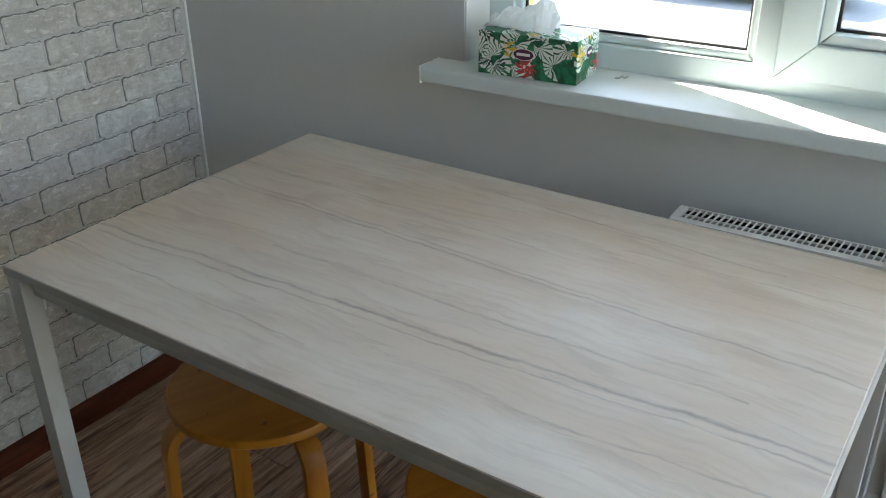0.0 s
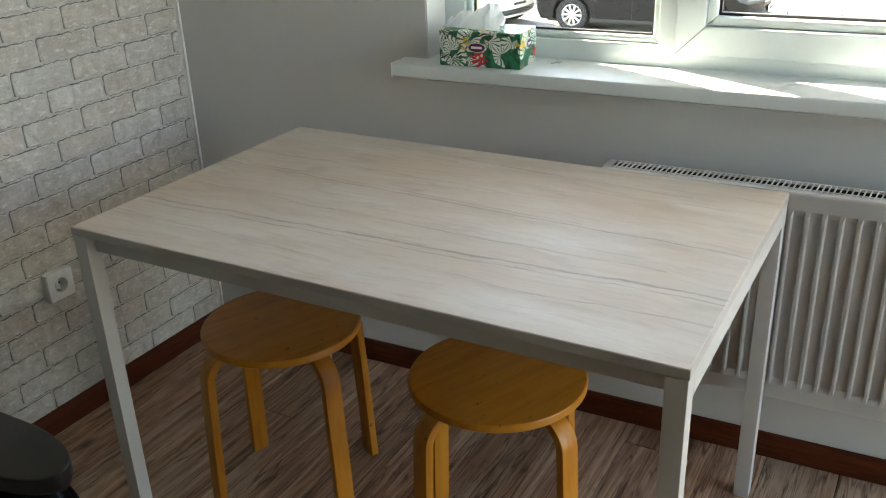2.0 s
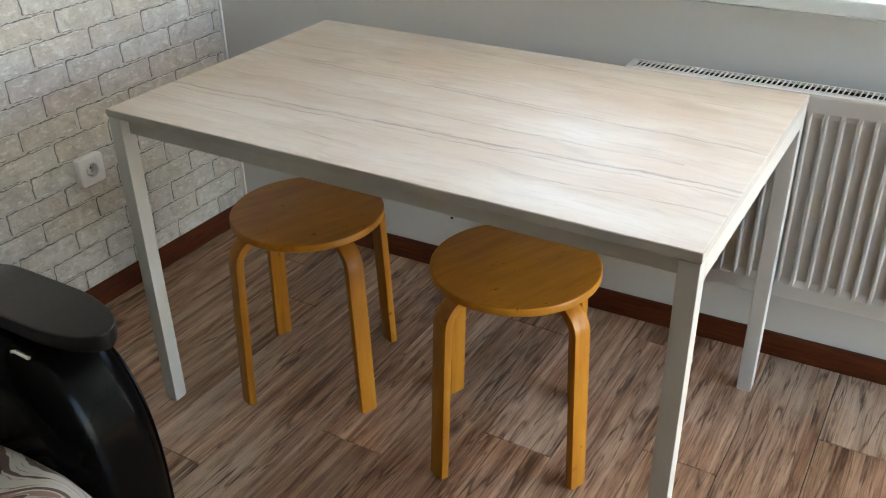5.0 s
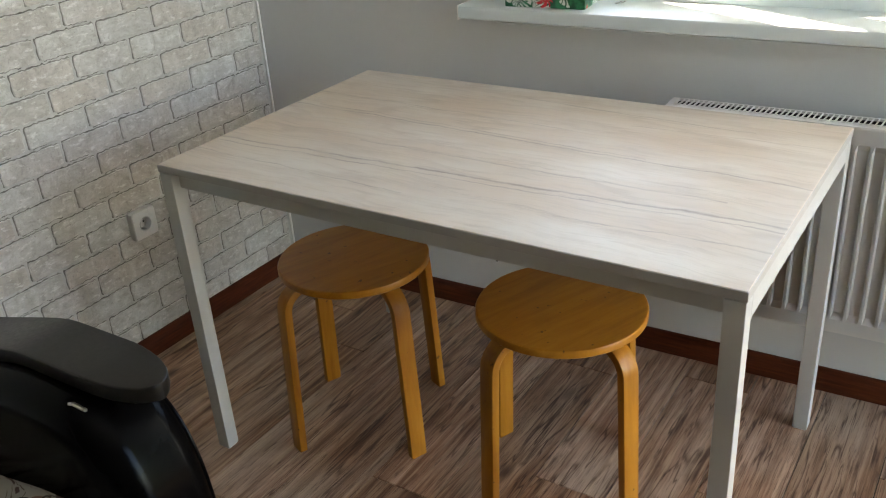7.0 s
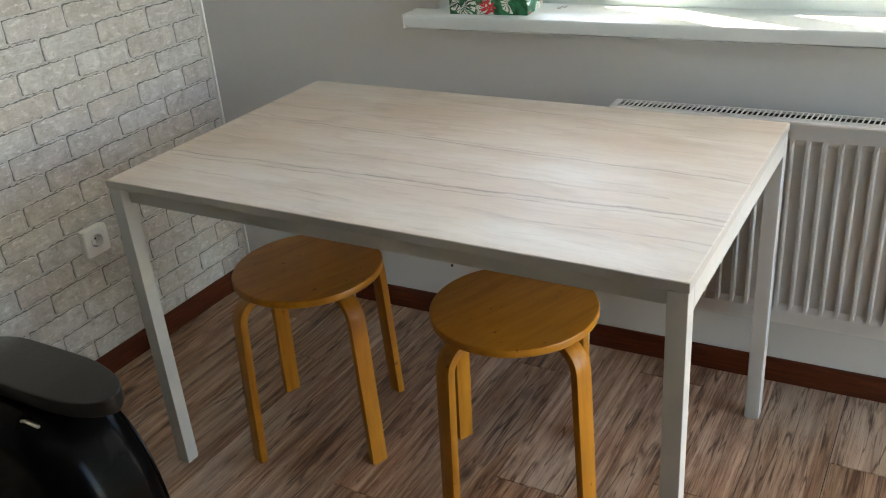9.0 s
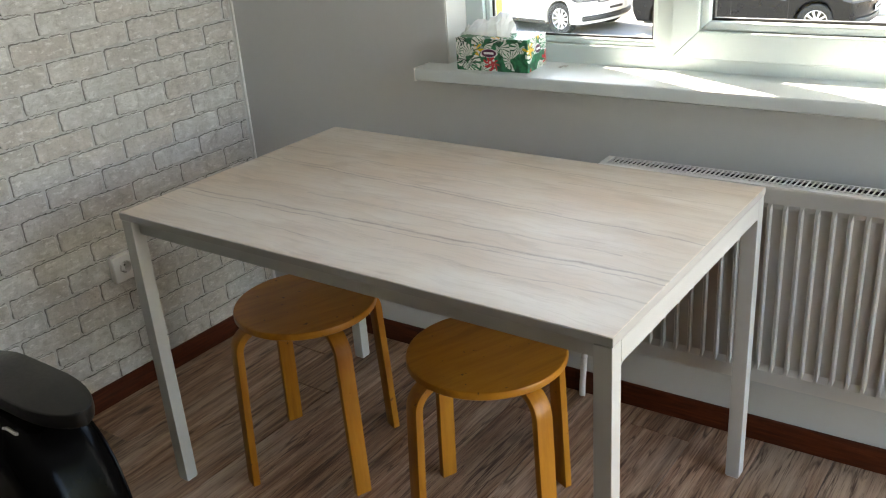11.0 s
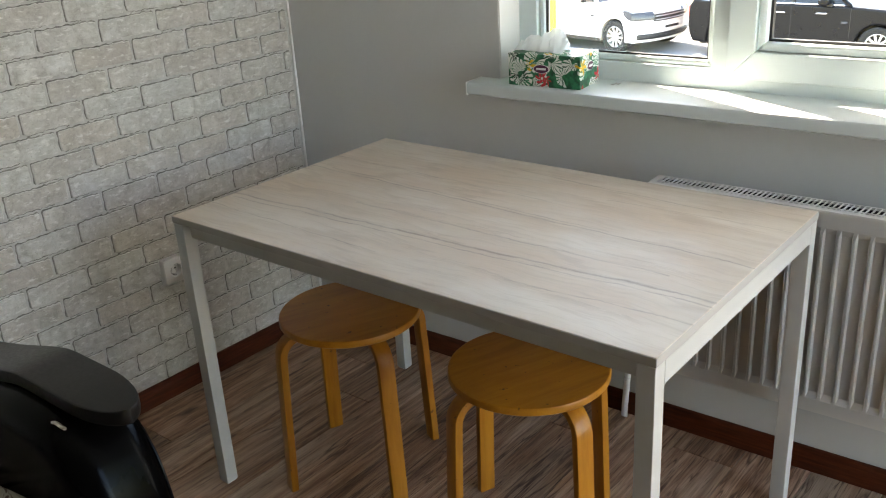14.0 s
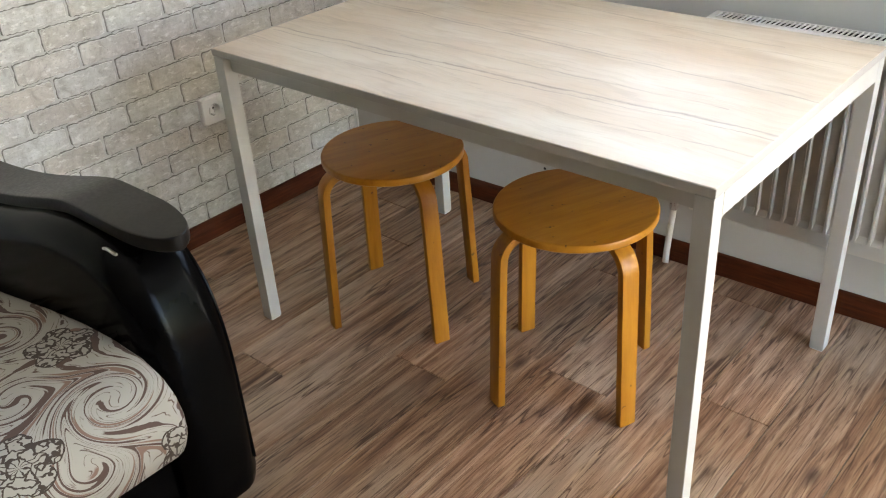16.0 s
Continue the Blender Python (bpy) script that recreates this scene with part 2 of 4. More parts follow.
def make_honey_wood(name, stretch):
    """Varnished honey-coloured birch with faint long grain."""
    m = Mat(name, 0.36, coat=0.10)
    m.b.inputs["Specular IOR Level"].default_value = 0.3
    m.b.inputs["Coat Roughness"].default_value = 0.22
    co = m.coords(jitter=3.0)
    g = m.noise(m.vec("MULTIPLY", co, stretch), 30, 5, 0.62, 0.4)
    c = m.ramp(g, (0.28, (0.33, 0.116, 0.011)), (0.5, (0.43, 0.168, 0.017)), (0.72, (0.50, 0.214, 0.027)))
    c = m.mix(m.ramp(m.noise(co, 7, 4), (0.5, 0.0), (0.75, 0.35)), c, (0.31, 0.095, 0.009))
    c = m.mix(m.ramp(m.noise(co, 55, 2), (0.70, 0.0), (0.76, 0.8)), c, (0.10, 0.045, 0.015))
    m.bump(g, 0.06, 0.0005)
    return m.done(c)


def make_baseboard():
    m = Mat("mahogany_baseboard", 0.42)
    m.b.inputs["Specular IOR Level"].default_value = 0.22
    co = m.coords()
    g = m.noise(m.vec("MULTIPLY", co, (1, 1, 14)), 9, 5, 0.65)
    return m.done(m.ramp(g, (0.3, (0.052, 0.011, 0.004)), (0.55, (0.095, 0.021, 0.0075)), (0.75, (0.140, 0.035, 0.012))))


def make_leather():
    m = Mat("black_leatherette", 0.26)
    m.b.inputs["Specular IOR Level"].default_value = 0.07
    m.b.inputs["Specular Tint"].default_value = (0.75, 0.88, 1.0, 1)
    co = m.coords()
    cells = m.node("ShaderNodeTexVoronoi")
    m.put(cells.inputs["Vector"], co)
    cells.inputs["Scale"].default_value = 420
    m.bump(m.math("ADD", cells.outputs["Distance"], m.math("MULTIPLY", m.noise(co, 34, 5, 0.65), 2.0)), 0.07, 0.0010)
    c = m.ramp(m.noise(co, 5, 4), (0.35, (0.0012, 0.0012, 0.0014)), (0.7, (0.003, 0.0028, 0.0028)))
    return m.done(c, m.ramp(m.noise(co, 14, 5), (0.35, 0.16), (0.7, 0.26)))


# scrolls of the sofa cloth (along the seat's depth, along its length, reach, turn) and its lace blossoms (two middles and a reach)
SCROLLS = [(1.020, -1.225, 0.060, 6.4), (1.130, -1.305, 0.050, -7.2), (0.895, -1.335, 0.055, -5.6), (0.690, -1.260, 0.060, 6.0), (1.200, -1.200, 0.045, 4.5), (0.820, -1.480, 0.060, 6.2), (1.060, -1.520, 0.060, -6.4)]
BLOSSOMS = [(1.045, -1.400, 0.072), (0.815, -1.205, 0.062), (1.195, -1.140, 0.055), (0.640, -1.420, 0.065), (0.905, -1.620, 0.070), (1.190, -1.430, 0.060)]


def make_swirl_cloth():
    """Cream upholstery cloth with brown marbled scrolls and lace blossoms."""
    m = Mat("scroll_cloth", 0.8)
    co = m.coords()
    x, y, z = m.xyz(co)
    lay = m.node("ShaderNodeCombineXYZ")
    m.put(lay.inputs[0], m.math("SUBTRACT", x, m.math("SUBTRACT", z, 0.45)))
    m.put(lay.inputs[1], y)
    plain = lay.outputs[0]
    flat = plain
    for cx, cy, reach, turn in SCROLLS:
        r = m.vec("LENGTH", m.vec("SUBTRACT", flat, (cx, cy, 0)))
        fall = m.math("EXPONENT", m.math("MULTIPLY", m.math("MULTIPLY", r, r), -1 / reach ** 2))
        spin = m.node("ShaderNodeVectorRotate")
        spin.rotation_type = "Z_AXIS"
        m.put(spin.inputs["Vector"], flat)
        spin.inputs["Center"].default_value = (cx, cy, 0)
        m.put(spin.inputs["Angle"], m.math("MULTIPLY", fall, turn))
        flat = spin.outputs[0]
    fx, fy, _ = m.xyz(flat)
    drift = m.noise(flat, 12, 3, 0.5)
    phase = m.math("ADD", m.math("MULTIPLY", m.math("ADD", fy, m.math("MULTIPLY", fx, 0.45)), 125.0), m.math("MULTIPLY", drift, 9.0))
    broad = m.math("SINE", phase)
    weight = m.noise(flat, 17, 2)
    stroke = m.ramp(m.math("ADD", broad, m.math("MULTIPLY", m.math("SUBTRACT", weight, 0.5), 3.4)), (0.72, 0.0), (0.80, 1.0))
    thin = m.math("ABSOLUTE", m.math("SINE", m.math("MULTIPLY", phase, 1.7)))
    hair = m.math("MULTIPLY", m.ramp(thin, (0.10, 1.0), (0.24, 0.0)), m.ramp(m.noise(flat, 26, 2), (0.46, 0.0), (0.52, 1.0)))
    pool = m.math("MULTIPLY", m.ramp(m.noise(flat, 15, 1), (0.60, 0.0), (0.62, 1.0)), m.ramp(broad, (0.0, 1.0), (0.15, 0.0)))
    c = m.mix(hair, (0.355, 0.345, 0.32), (0.12, 0.078, 0.064))
    c = m.mix(stroke, c, (0.085, 0.050, 0.042))
    c = m.mix(pool, c, (0.205, 0.125, 0.10))
    lace = m.noise(plain, 34, 2, 0.5)
    for cx, cy, reach in BLOSSOMS:
        away = m.vec("SUBTRACT", plain, (cx, cy, 0))
        r = m.vec("LENGTH", away)
        ax, ay, _ = m.xyz(away)
        ang = m.math("ADD", m.math("ARCTAN2", ay, ax), m.math("MULTIPLY", lace, 0.7))
        rim = m.math("MULTIPLY", m.math("ADD", 0.72, m.math("MULTIPLY", m.math("ABSOLUTE", m.math("SINE", m.math("MULTIPLY", ang, 2.5))), 0.34)), reach)
        inside = m.math("LESS_THAN", r, rim)
        edge = m.math("GREATER_THAN", r, m.math("SUBTRACT", rim, 0.0035))
        veins = m.math("ABSOLUTE", m.math("SINE", m.math("ADD", m.math("MULTIPLY", ang, 5.0), m.math("MULTIPLY", lace, 9.0))))
        rings = m.math("ABSOLUTE", m.math("SINE", m.math("ADD", m.math("MULTIPLY", r, 130.0), m.math("MULTIPLY", lace, 8.0))))
        ink = m.math("MAXIMUM", edge, m.math("MAXIMUM", m.ramp(veins, (0.34, 1.0), (0.46, 0.0)), m.ramp(rings, (0.24, 1.0), (0.36, 0.0))))
        c = m.mix(inside, c, m.mix(ink, (0.33, 0.318, 0.292), (0.046, 0.031, 0.026)))
    m.bump(m.noise(co, 900, 2), 0.3, 0.0008)
    return m.done(c)


def make_tropic_card():
    """Printed card: pale palm fronds with dark veins on green, with red and yellow blossoms."""
    m = Mat("tropical_print_card", 0.45)
    co = m.coords()
    flat = m.vec("ADD", co, m.vec("SCALE", m.vec("SUBTRACT", m.noise(co, 40, 2, colour=True), (0.5, 0.5, 0.5)), scale=0.012))

    def fronds(scale, shift, veins):
        v = m.node("ShaderNodeTexVoronoi")
        at = m.vec("ADD", flat, shift)
        m.put(v.inputs["Vector"], at)
        v.inputs["Scale"].default_value = scale
        d = m.vec("SUBTRACT", m.vec("SCALE", at, scale=scale), m.vec("SCALE", v.outputs["Position"], scale=scale))
        dx, dy, dz = m.xyz(d)
        r = v.outputs["Distance"]
        ang = m.math("ARCTAN2", dz, m.math("ADD", dx, dy))
        lean = m.xyz(v.outputs["Color"])
        turn = m.math("ADD", ang, m.math("MULTIPLY", lean[2], 6.28))
        half = m.math("GREATER_THAN", m.math("SINE", turn), -0.6)
        wave = m.math("SINE", m.math("ADD", m.math("MULTIPLY", ang, veins), m.math("MULTIPLY", r, 7.0)))
        return r, ang, lean, half, wave

    green = m.ramp(m.noise(co, 60, 3), (0.4, (0.004, 0.075, 0.035)), (0.6, (0.010, 0.20, 0.09)))
    r, ang, pick, half, wave = fronds(24.0, (0, 0, 0), 15.0)
    leaf = m.math("MULTIPLY", m.math("GREATER_THAN", wave, -0.55), m.math("MULTIPLY", half, m.math("LESS_THAN", r, 0.72)))
    c = m.mix(leaf, green, (0.74, 0.76, 0.72))
    r2, ang2, pick2, half2, wave2 = fronds(31.0, (0.4, 0.2, 0.7), 13.0)
    deep = m.math("MULTIPLY", m.math("GREATER_THAN", wave2, 0.1), m.math("MULTIPLY", half2, m.math("GREATER_THAN", pick2[0], 0.55)))
    c = m.mix(m.math("MULTIPLY", deep, m.math("LESS_THAN", r2, 0.5)), c, m.mix(m.math("GREATER_THAN", pick2[1], 0.5), (0.008, 0.022, 0.016), (0.012, 0.20, 0.09)))
    r3, ang3, pick3, half3, wave3 = fronds(22.0, (0.1, 0.5, 0.3), 6.0)
    bloom = m.math("MULTIPLY", m.math("LESS_THAN", r3, m.math("ADD", 0.30, m.math("MULTIPLY", wave3, 0.15))), m.math("GREATER_THAN", pick3[0], 0.40))
    tint = m.mix(m.math("GREATER_THAN", pick3[2], 0.42), (0.62, 0.03, 0.04), (0.76, 0.47, 0.03))
    c = m.mix(bloom, c, m.mix(m.math("LESS_THAN", r3, 0.09), tint, (0.72, 0.68, 0.60)))
    return m.done(c)


def make_tissue():
    """Thin white paper that lets light through."""
    m = Mat("white_tissue", 0.9)
    co = m.coords()
    m.bump(m.noise(co, 500, 3), 0.25, 0.0005)
    m.done(m.ramp(m.noise(co, 40, 3), (0.3, (0.84, 0.85, 0.86)), (0.7, (0.90, 0.91, 0.92))))
    glow = m.node("ShaderNodeBsdfTranslucent")
    glow.inputs[0].default_value = (0.88, 0.89, 0.90, 1)
    both = m.node("ShaderNodeMixShader")
    both.inputs[0].default_value = 0.5
    m.t.links.new(m.b.outputs[0], both.inputs[1])
    m.t.links.new(glow.outputs[0], both.inputs[2])
    m.t.links.new(both.outputs[0], m.t.nodes["Material Output"].inputs[0])
    return m.m


def make_glass():
    m = bpy.data.materials.new("window_glass")
    m.use_nodes = True
    t = m.node_tree
    t.nodes.remove(t.nodes["Principled BSDF"])
    clear, gloss, mix, fres = (t.nodes.new(k) for k in ("ShaderNodeBsdfTransparent", "ShaderNodeBsdfGlossy", "ShaderNodeMixShader", "ShaderNodeFresnel"))
    clear.inputs[0].default_value = (0.95, 0.97, 0.96, 1)
    gloss.inputs["Roughness"].default_value = 0.0
    fres.inputs[0].default_value = 1.45
    t.links.new(fres.outputs[0], mix.inputs[0])
    t.links.new(clear.outputs[0], mix.inputs[1])
    t.links.new(gloss.outputs[0], mix.inputs[2])
    t.links.new(mix.outputs[0], t.nodes["Material Output"].inputs[0])
    return m


# long grey streaks of the table print: middle, slant, start, end, width, strength (table-top coordinates)
STREAKS = [
    (-0.166, 0.028, -0.70, 0.70, 0.0075, 0.85), (-0.186, 0.030, -0.60, 0.66, 0.0045, 0.7),
    (0.050, -0.045, -0.70, 0.70, 0.0055, 0.75), (0.063, -0.050, -0.55, 0.30, 0.0035, 0.6),
    (-0.085, -0.012, -0.30, 0.50, 0.0055, 0.55), (-0.268, 0.040, 0.25, 0.64, 0.0045, 0.75),
    (-0.287, -0.045, -0.62, -0.05, 0.0040, 0.6), (0.300, -0.085, -0.10, 0.45, 0.0050, 0.55),
    (0.150, -0.040, -0.62, 0.10, 0.0040, 0.5), (0.215, 0.020, 0.20, 0.66, 0.0035, 0.4),
]

M_WALL = make_plaster("grey_white_plaster", (0.635, 0.652, 0.657))
# for the unseen walls: kept this dark so less light bounces back
M_FAR = make_plaster("bounce_cut_plaster", (0.075, 0.069, 0.062))
M_REVEAL = make_plaster("white_plaster", (0.78, 0.78, 0.77))
M_CEIL = make_plaster("ceiling_paint", (0.80, 0.80, 0.79))
M_FACADE = make_plaster("yellow_facade_paint", (0.66, 0.57, 0.08))
M_BRICK = make_brick_paper()
M_MORTAR = make_mortar("pale_mortar_print", (0.42, 0.42, 0.41), (0.62, 0.62, 0.605))
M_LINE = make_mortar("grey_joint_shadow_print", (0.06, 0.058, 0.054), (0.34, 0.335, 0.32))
M_CHALK = make_mortar("chalky_brick_rim_print", (0.48, 0.47, 0.45), (0.80, 0.795, 0.78))
M_PLANK = make_plank()
M_GAP = paint("dark_floor_gap", (0.035, 0.025, 0.02), 0.9)
M_BASE = make_baseboard()
M_TOP = make_table_wood()
M_EDGE = paint("table_edge_band", (0.42, 0.415, 0.40), 0.4, 0.05, 12)
M_FRAME = paint("pale_grey_powder_coat", (0.52, 0.53, 0.515), 0.42, 0.04, 9, 0.1, 700)
M_SEAT = make_honey_wood("honey_birch_veneer", (1.2, 0.12, 1))
M_LEG = make_honey_wood("honey_birch_leg", (1, 1, 0.1))
M_PVC = paint("white_pvc", (0.655, 0.745, 0.755), 0.32, 0.02, 5)
M_SILL = paint("white_sill_laminate", (0.625, 0.695, 0.705), 0.42, 0.03, 7)
M_GASKET = paint("black_rubber", (0.012, 0.012, 0.014), 0.6)
M_GLASS = make_glass()
M_RAD = paint("white_radiator_enamel", (0.74, 0.735, 0.715), 0.35, 0.03, 6)
# near black: stands in for shade inside hollows, also colours the sofa feet
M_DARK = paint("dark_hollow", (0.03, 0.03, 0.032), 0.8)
M_STEEL = paint("brushed_steel", (0.55, 0.55, 0.55), 0.3, 0.08, 40, metal=1.0)
M_PLASTIC = paint("white_plastic", (0.80, 0.80, 0.79), 0.3, 0.03, 20)
M_LEATHER = make_leather()
M_PAD = paint("black_lacquered_wood", (0.0028, 0.0030, 0.0030), 0.36, 0.2, 30, 0.1, 300)
M_PAD.node_tree.nodes["Principled BSDF"].inputs["Specular IOR Level"].default_value = 0.36
M_CLOTH = make_swirl_cloth()
M_CARD = make_tropic_card()
M_TISSUE = make_tissue()
M_PLUM = paint("plum_print", (0.085, 0.012, 0.055), 0.4)
M_CREAM = paint("cream_print", (0.80, 0.76, 0.78), 0.4)


# ---------- mesh tools ----------
def slab(lo, hi, bevel=0.0, segments=2, bm=None):
    """A box between two corners, its edges rounded; added to bm where one is given."""
    own = bmesh.new()
    bmesh.ops.create_cube(own, size=1)
    for v in own.verts:
        v.co = [l + (c + 0.5) * (h - l) for c, l, h in zip(v.co, lo, hi)]
    if bevel:
        bmesh.ops.bevel(own, geom=own.edges[:], offset=bevel, segments=segments, affect="EDGES", profile=0.5)
    return own if bm is None else join(bm, own)


def join(bm, other, m=None):
    if m is not None:
        bmesh.ops.transform(other, matrix=m, verts=other.verts)
    me = bpy.data.meshes.new("tmp")
    other.to_mesh(me)
    other.free()
    bm.from_mesh(me)
    bpy.data.meshes.remove(me)
    return bm


def prism(outline, axis, lo, hi, bevel=0.0, segments=2):
    """A flat outline pushed along an axis: x takes (y, z) pairs, y takes (x, z), z takes (x, y)."""
    bm = bmesh.new()
    place = {"x": lambda a, b, k: (k, a, b), "y": lambda a, b, k: (a, k, b), "z": lambda a, b, k: (a, b, k)}[axis]
    near = [bm.verts.new(place(a, b, lo)) for a, b in outline]
    far = [bm.verts.new(place(a, b, hi)) for a, b in outline]
    bm.faces.new(near), bm.faces.new(far[::-1])
    for i in range(len(near)):
        j = (i + 1) % len(near)
        bm.faces.new((near[i], far[i], far[j], near[j]))
    bmesh.ops.recalc_face_normals(bm, faces=bm.faces[:])
    if bevel:
        rim = [e for e in bm.edges if all(v in near for v in e.verts) or all(v in far for v in e.verts)]
        bmesh.ops.bevel(bm, geom=rim, offset=bevel, segments=segments, affect="EDGES", profile=0.5)
    return bm


def rod(points, radius, sides=10, bm=None):
    """A round bar along a line of points."""
    bm = bm or bmesh.new()
    pts = [Vector(p) for p in points]
    rings = []
    for i, p in enumerate(pts):
        d = (pts[min(i + 1, len(pts) - 1)] - pts[max(i - 1, 0)]).normalized()
        side = d.cross(Vector((0.31, 0.17, 0.93)))
        side = side.normalized() if side.length > 1e-3 else Vector((1, 0, 0))
        up = side.cross(d)
        rings.append([bm.verts.new(p + radius * (math.cos(a) * side + math.sin(a) * up)) for a in (2 * math.pi * k / sides for k in range(sides))])
    for a, b in zip(rings, rings[1:]):
        for k in range(sides):
            bm.faces.new((a[k], a[(k + 1) % sides], b[(k + 1) % sides], b[k]))
    bm.faces.new(rings[0][::-1]), bm.faces.new(rings[-1])
    bmesh.ops.recalc_face_normals(bm, faces=bm.faces[:])
    return bm


def mesh_of(name, bm, *materials, smooth=True):
    me = bpy.data.meshes.new(name)
    bm.to_mesh(me)
    bm.free()
    for m in materials:
        me.materials.append(m)
    if smooth:
        me.shade_smooth()
        me.set_sharp_from_angle(angle=radians(35))
    return me


def part(name, bm, material, parent, label="", smooth=True):
    """ONE mesh object under a thing or a part."""
    mats = material if isinstance(material, (tuple, list)) else (material,)
    ob = new(name, mesh_of(name, bm, *mats, smooth=smooth))
    ob.parent = parent
    if smooth and len(ob.data.polygons) < 4000:
        flat = ob.modifiers.new("even_shading", "WEIGHTED_NORMAL")
        flat.keep_sharp = True
    return tagged(ob, label)


def thing(name, m, label, category, group="", kind=""):
    """An empty at the base of a thing, which its parts hang from."""
    ob = new(name)
    ob.empty_display_size = 0.1
    ob.matrix_world = m
    return tagged(ob, label, category, group, kind)


def setting(name, bm, material, label, category, m=None, smooth=False):
    mats = material if isinstance(material, (tuple, list)) else (material,)
    ob = new(name, mesh_of(name, bm, *mats, smooth=smooth))
    if m is not None:
        ob.matrix_world = m
    return tagged(ob, label, category, kind="structure")


# ---------- the room ----------
ROOM_X, ROOM_Y, ROOM_Z = 3.9, -3.6, 2.65
WIN_L, WIN_R, WIN_B, WIN_T = 0.803, 2.20, 0.90, 2.25
OUT = 0.285

DOOR_L, DOOR_R, DOOR_B, DOOR_T = 2.46, 3.36, 0.04, 2.25
bm = bmesh.new()
for lo, hi in (((-0.3, 0, -0.12), (WIN_L, 0.17, ROOM_Z)), ((WIN_R, 0, -0.12), (DOOR_L, 0.17, ROOM_Z)), ((DOOR_R, 0, -0.12), (4.4, 0.17, ROOM_Z)),
               ((WIN_L, 0, -0.12), (WIN_R, 0.17, WIN_B - 0.03)), ((WIN_L, 0, WIN_T), (WIN_R, 0.17, ROOM_Z)),
               ((DOOR_L, 0, -0.12), (DOOR_R, 0.17, DOOR_B)), ((DOOR_L, 0, DOOR_T), (DOOR_R, 0.17, ROOM_Z))):
    slab(lo, hi, bm=bm)
wall_n = setting("wall_north", bm, M_WALL, "smooth light grey painted wall below and beside the window", "wall", WALL)
bm = bmesh.new()
for lo, hi in (((-3, 0.17, -2.0), (0.815, OUT, 4.0)), ((WIN_R - 0.012, 0.17, -2.0), (DOOR_L + 0.012, OUT, 4.0)), ((DOOR_R - 0.012, 0.17, -2.0), (6, OUT, 4.0)),
               ((0.815, 0.17, -2.0), (WIN_R - 0.012, OUT, WIN_B - 0.01)), ((0.815, 0.17, WIN_T - 0.02), (WIN_R - 0.012, OUT, 4.0)),
               ((DOOR_L + 0.012, 0.17, -2.0), (DOOR_R - 0.012, OUT, DOOR_B)), ((DOOR_L + 0.012, 0.17, DOOR_T - 0.02), (DOOR_R - 0.012, OUT, 4.0))):
    slab(lo, hi, bm=bm)
setting("facade", bm, M_FACADE, "yellow painted outer wall round the window", "facade", WALL)
# white plaster cheek of the window opening
part("reveal", slab((WIN_L - 0.001, 0.002, 0.925), (WIN_L + 0.004, 0.098, WIN_T)), M_REVEAL, wall_n, "white plaster window cheek")

# unseen east wall; its opening is added to let in light from the right
bm = bmesh.new()
for lo, hi in (((0, ROOM_Y - 0.15, -0.12), (0.15, -0.95, ROOM_Z)), ((0, 0.22, -0.12), (0.15, 0.42, ROOM_Z)), ((0, -0.95, 2.35), (0.15, 0.22, ROOM_Z)), ((0, -0.95, -0.12), (0.15, 0.22, 0.10))):
    slab(lo, hi, bm=bm)
setting("wall_east", bm, M_FAR, "unseen wall, dark taupe to cut bounced light, with an added window opening", "wall", pose(ROOM_X, 0, 0))
setting("wall_south", slab((-0.15, ROOM_Y - 0.15, -0.12), (ROOM_X, ROOM_Y, ROOM_Z)), M_FAR, "plain unseen wall, dark taupe to cut bounced light", "wall")
setting("ceiling", slab((-0.15, ROOM_Y - 0.15, ROOM_Z), (ROOM_X + 0.15, 0.75, ROOM_Z + 0.12)), M_CEIL, "plain white painted ceiling", "ceiling")
floor = setting("floor", slab((-0.15, ROOM_Y - 0.15, -0.14), (ROOM_X + 0.15, 0.46, -0.009)), M_GAP, "brown wood-look laminate floor with staggered boards", "floor")
wall_w = setting("wall_west", slab((-0.15, ROOM_Y, -0.12), (0.0, 0.302, ROOM_Z)), M_MORTAR, "whitewashed brick wallpaper wall", "wall")

# mahogany skirting along two walls
prof = [(0, 0.0), (0.017, 0.0), (0.017, 0.042), (0.013, 0.054), (0.006, 0.061), (0, 0.062)]
setting("baseboard", prism([(-a, b) for a, b in prof], "x", 0.017, 2.45, 0), M_BASE, "dark mahogany brown skirting board", "skirting", WALL @ pose(0, -0.001, 0), True)
setting("baseboard", prism([(a, b) for a, b in prof], "y", ROOM_Y, 0.300, 0), M_BASE, "dark mahogany brown skirting board", "skirting", pose(0.003, 0, 0), True)
# white plastic corner strip between wallpaper and plaster
setting("trim", slab((0.002, 0.2925, 0.062), (0.0065, 0.301, ROOM_Z - 0.002), 0.0015), M_PLASTIC, "slim white corner strip beside the wallpaper", "trim", None, True)

# ---------- window ----------
FACE = 0.098
window = thing("window_1", WALL, "white plastic two-part window with one opening sash", "window", kind="structure")


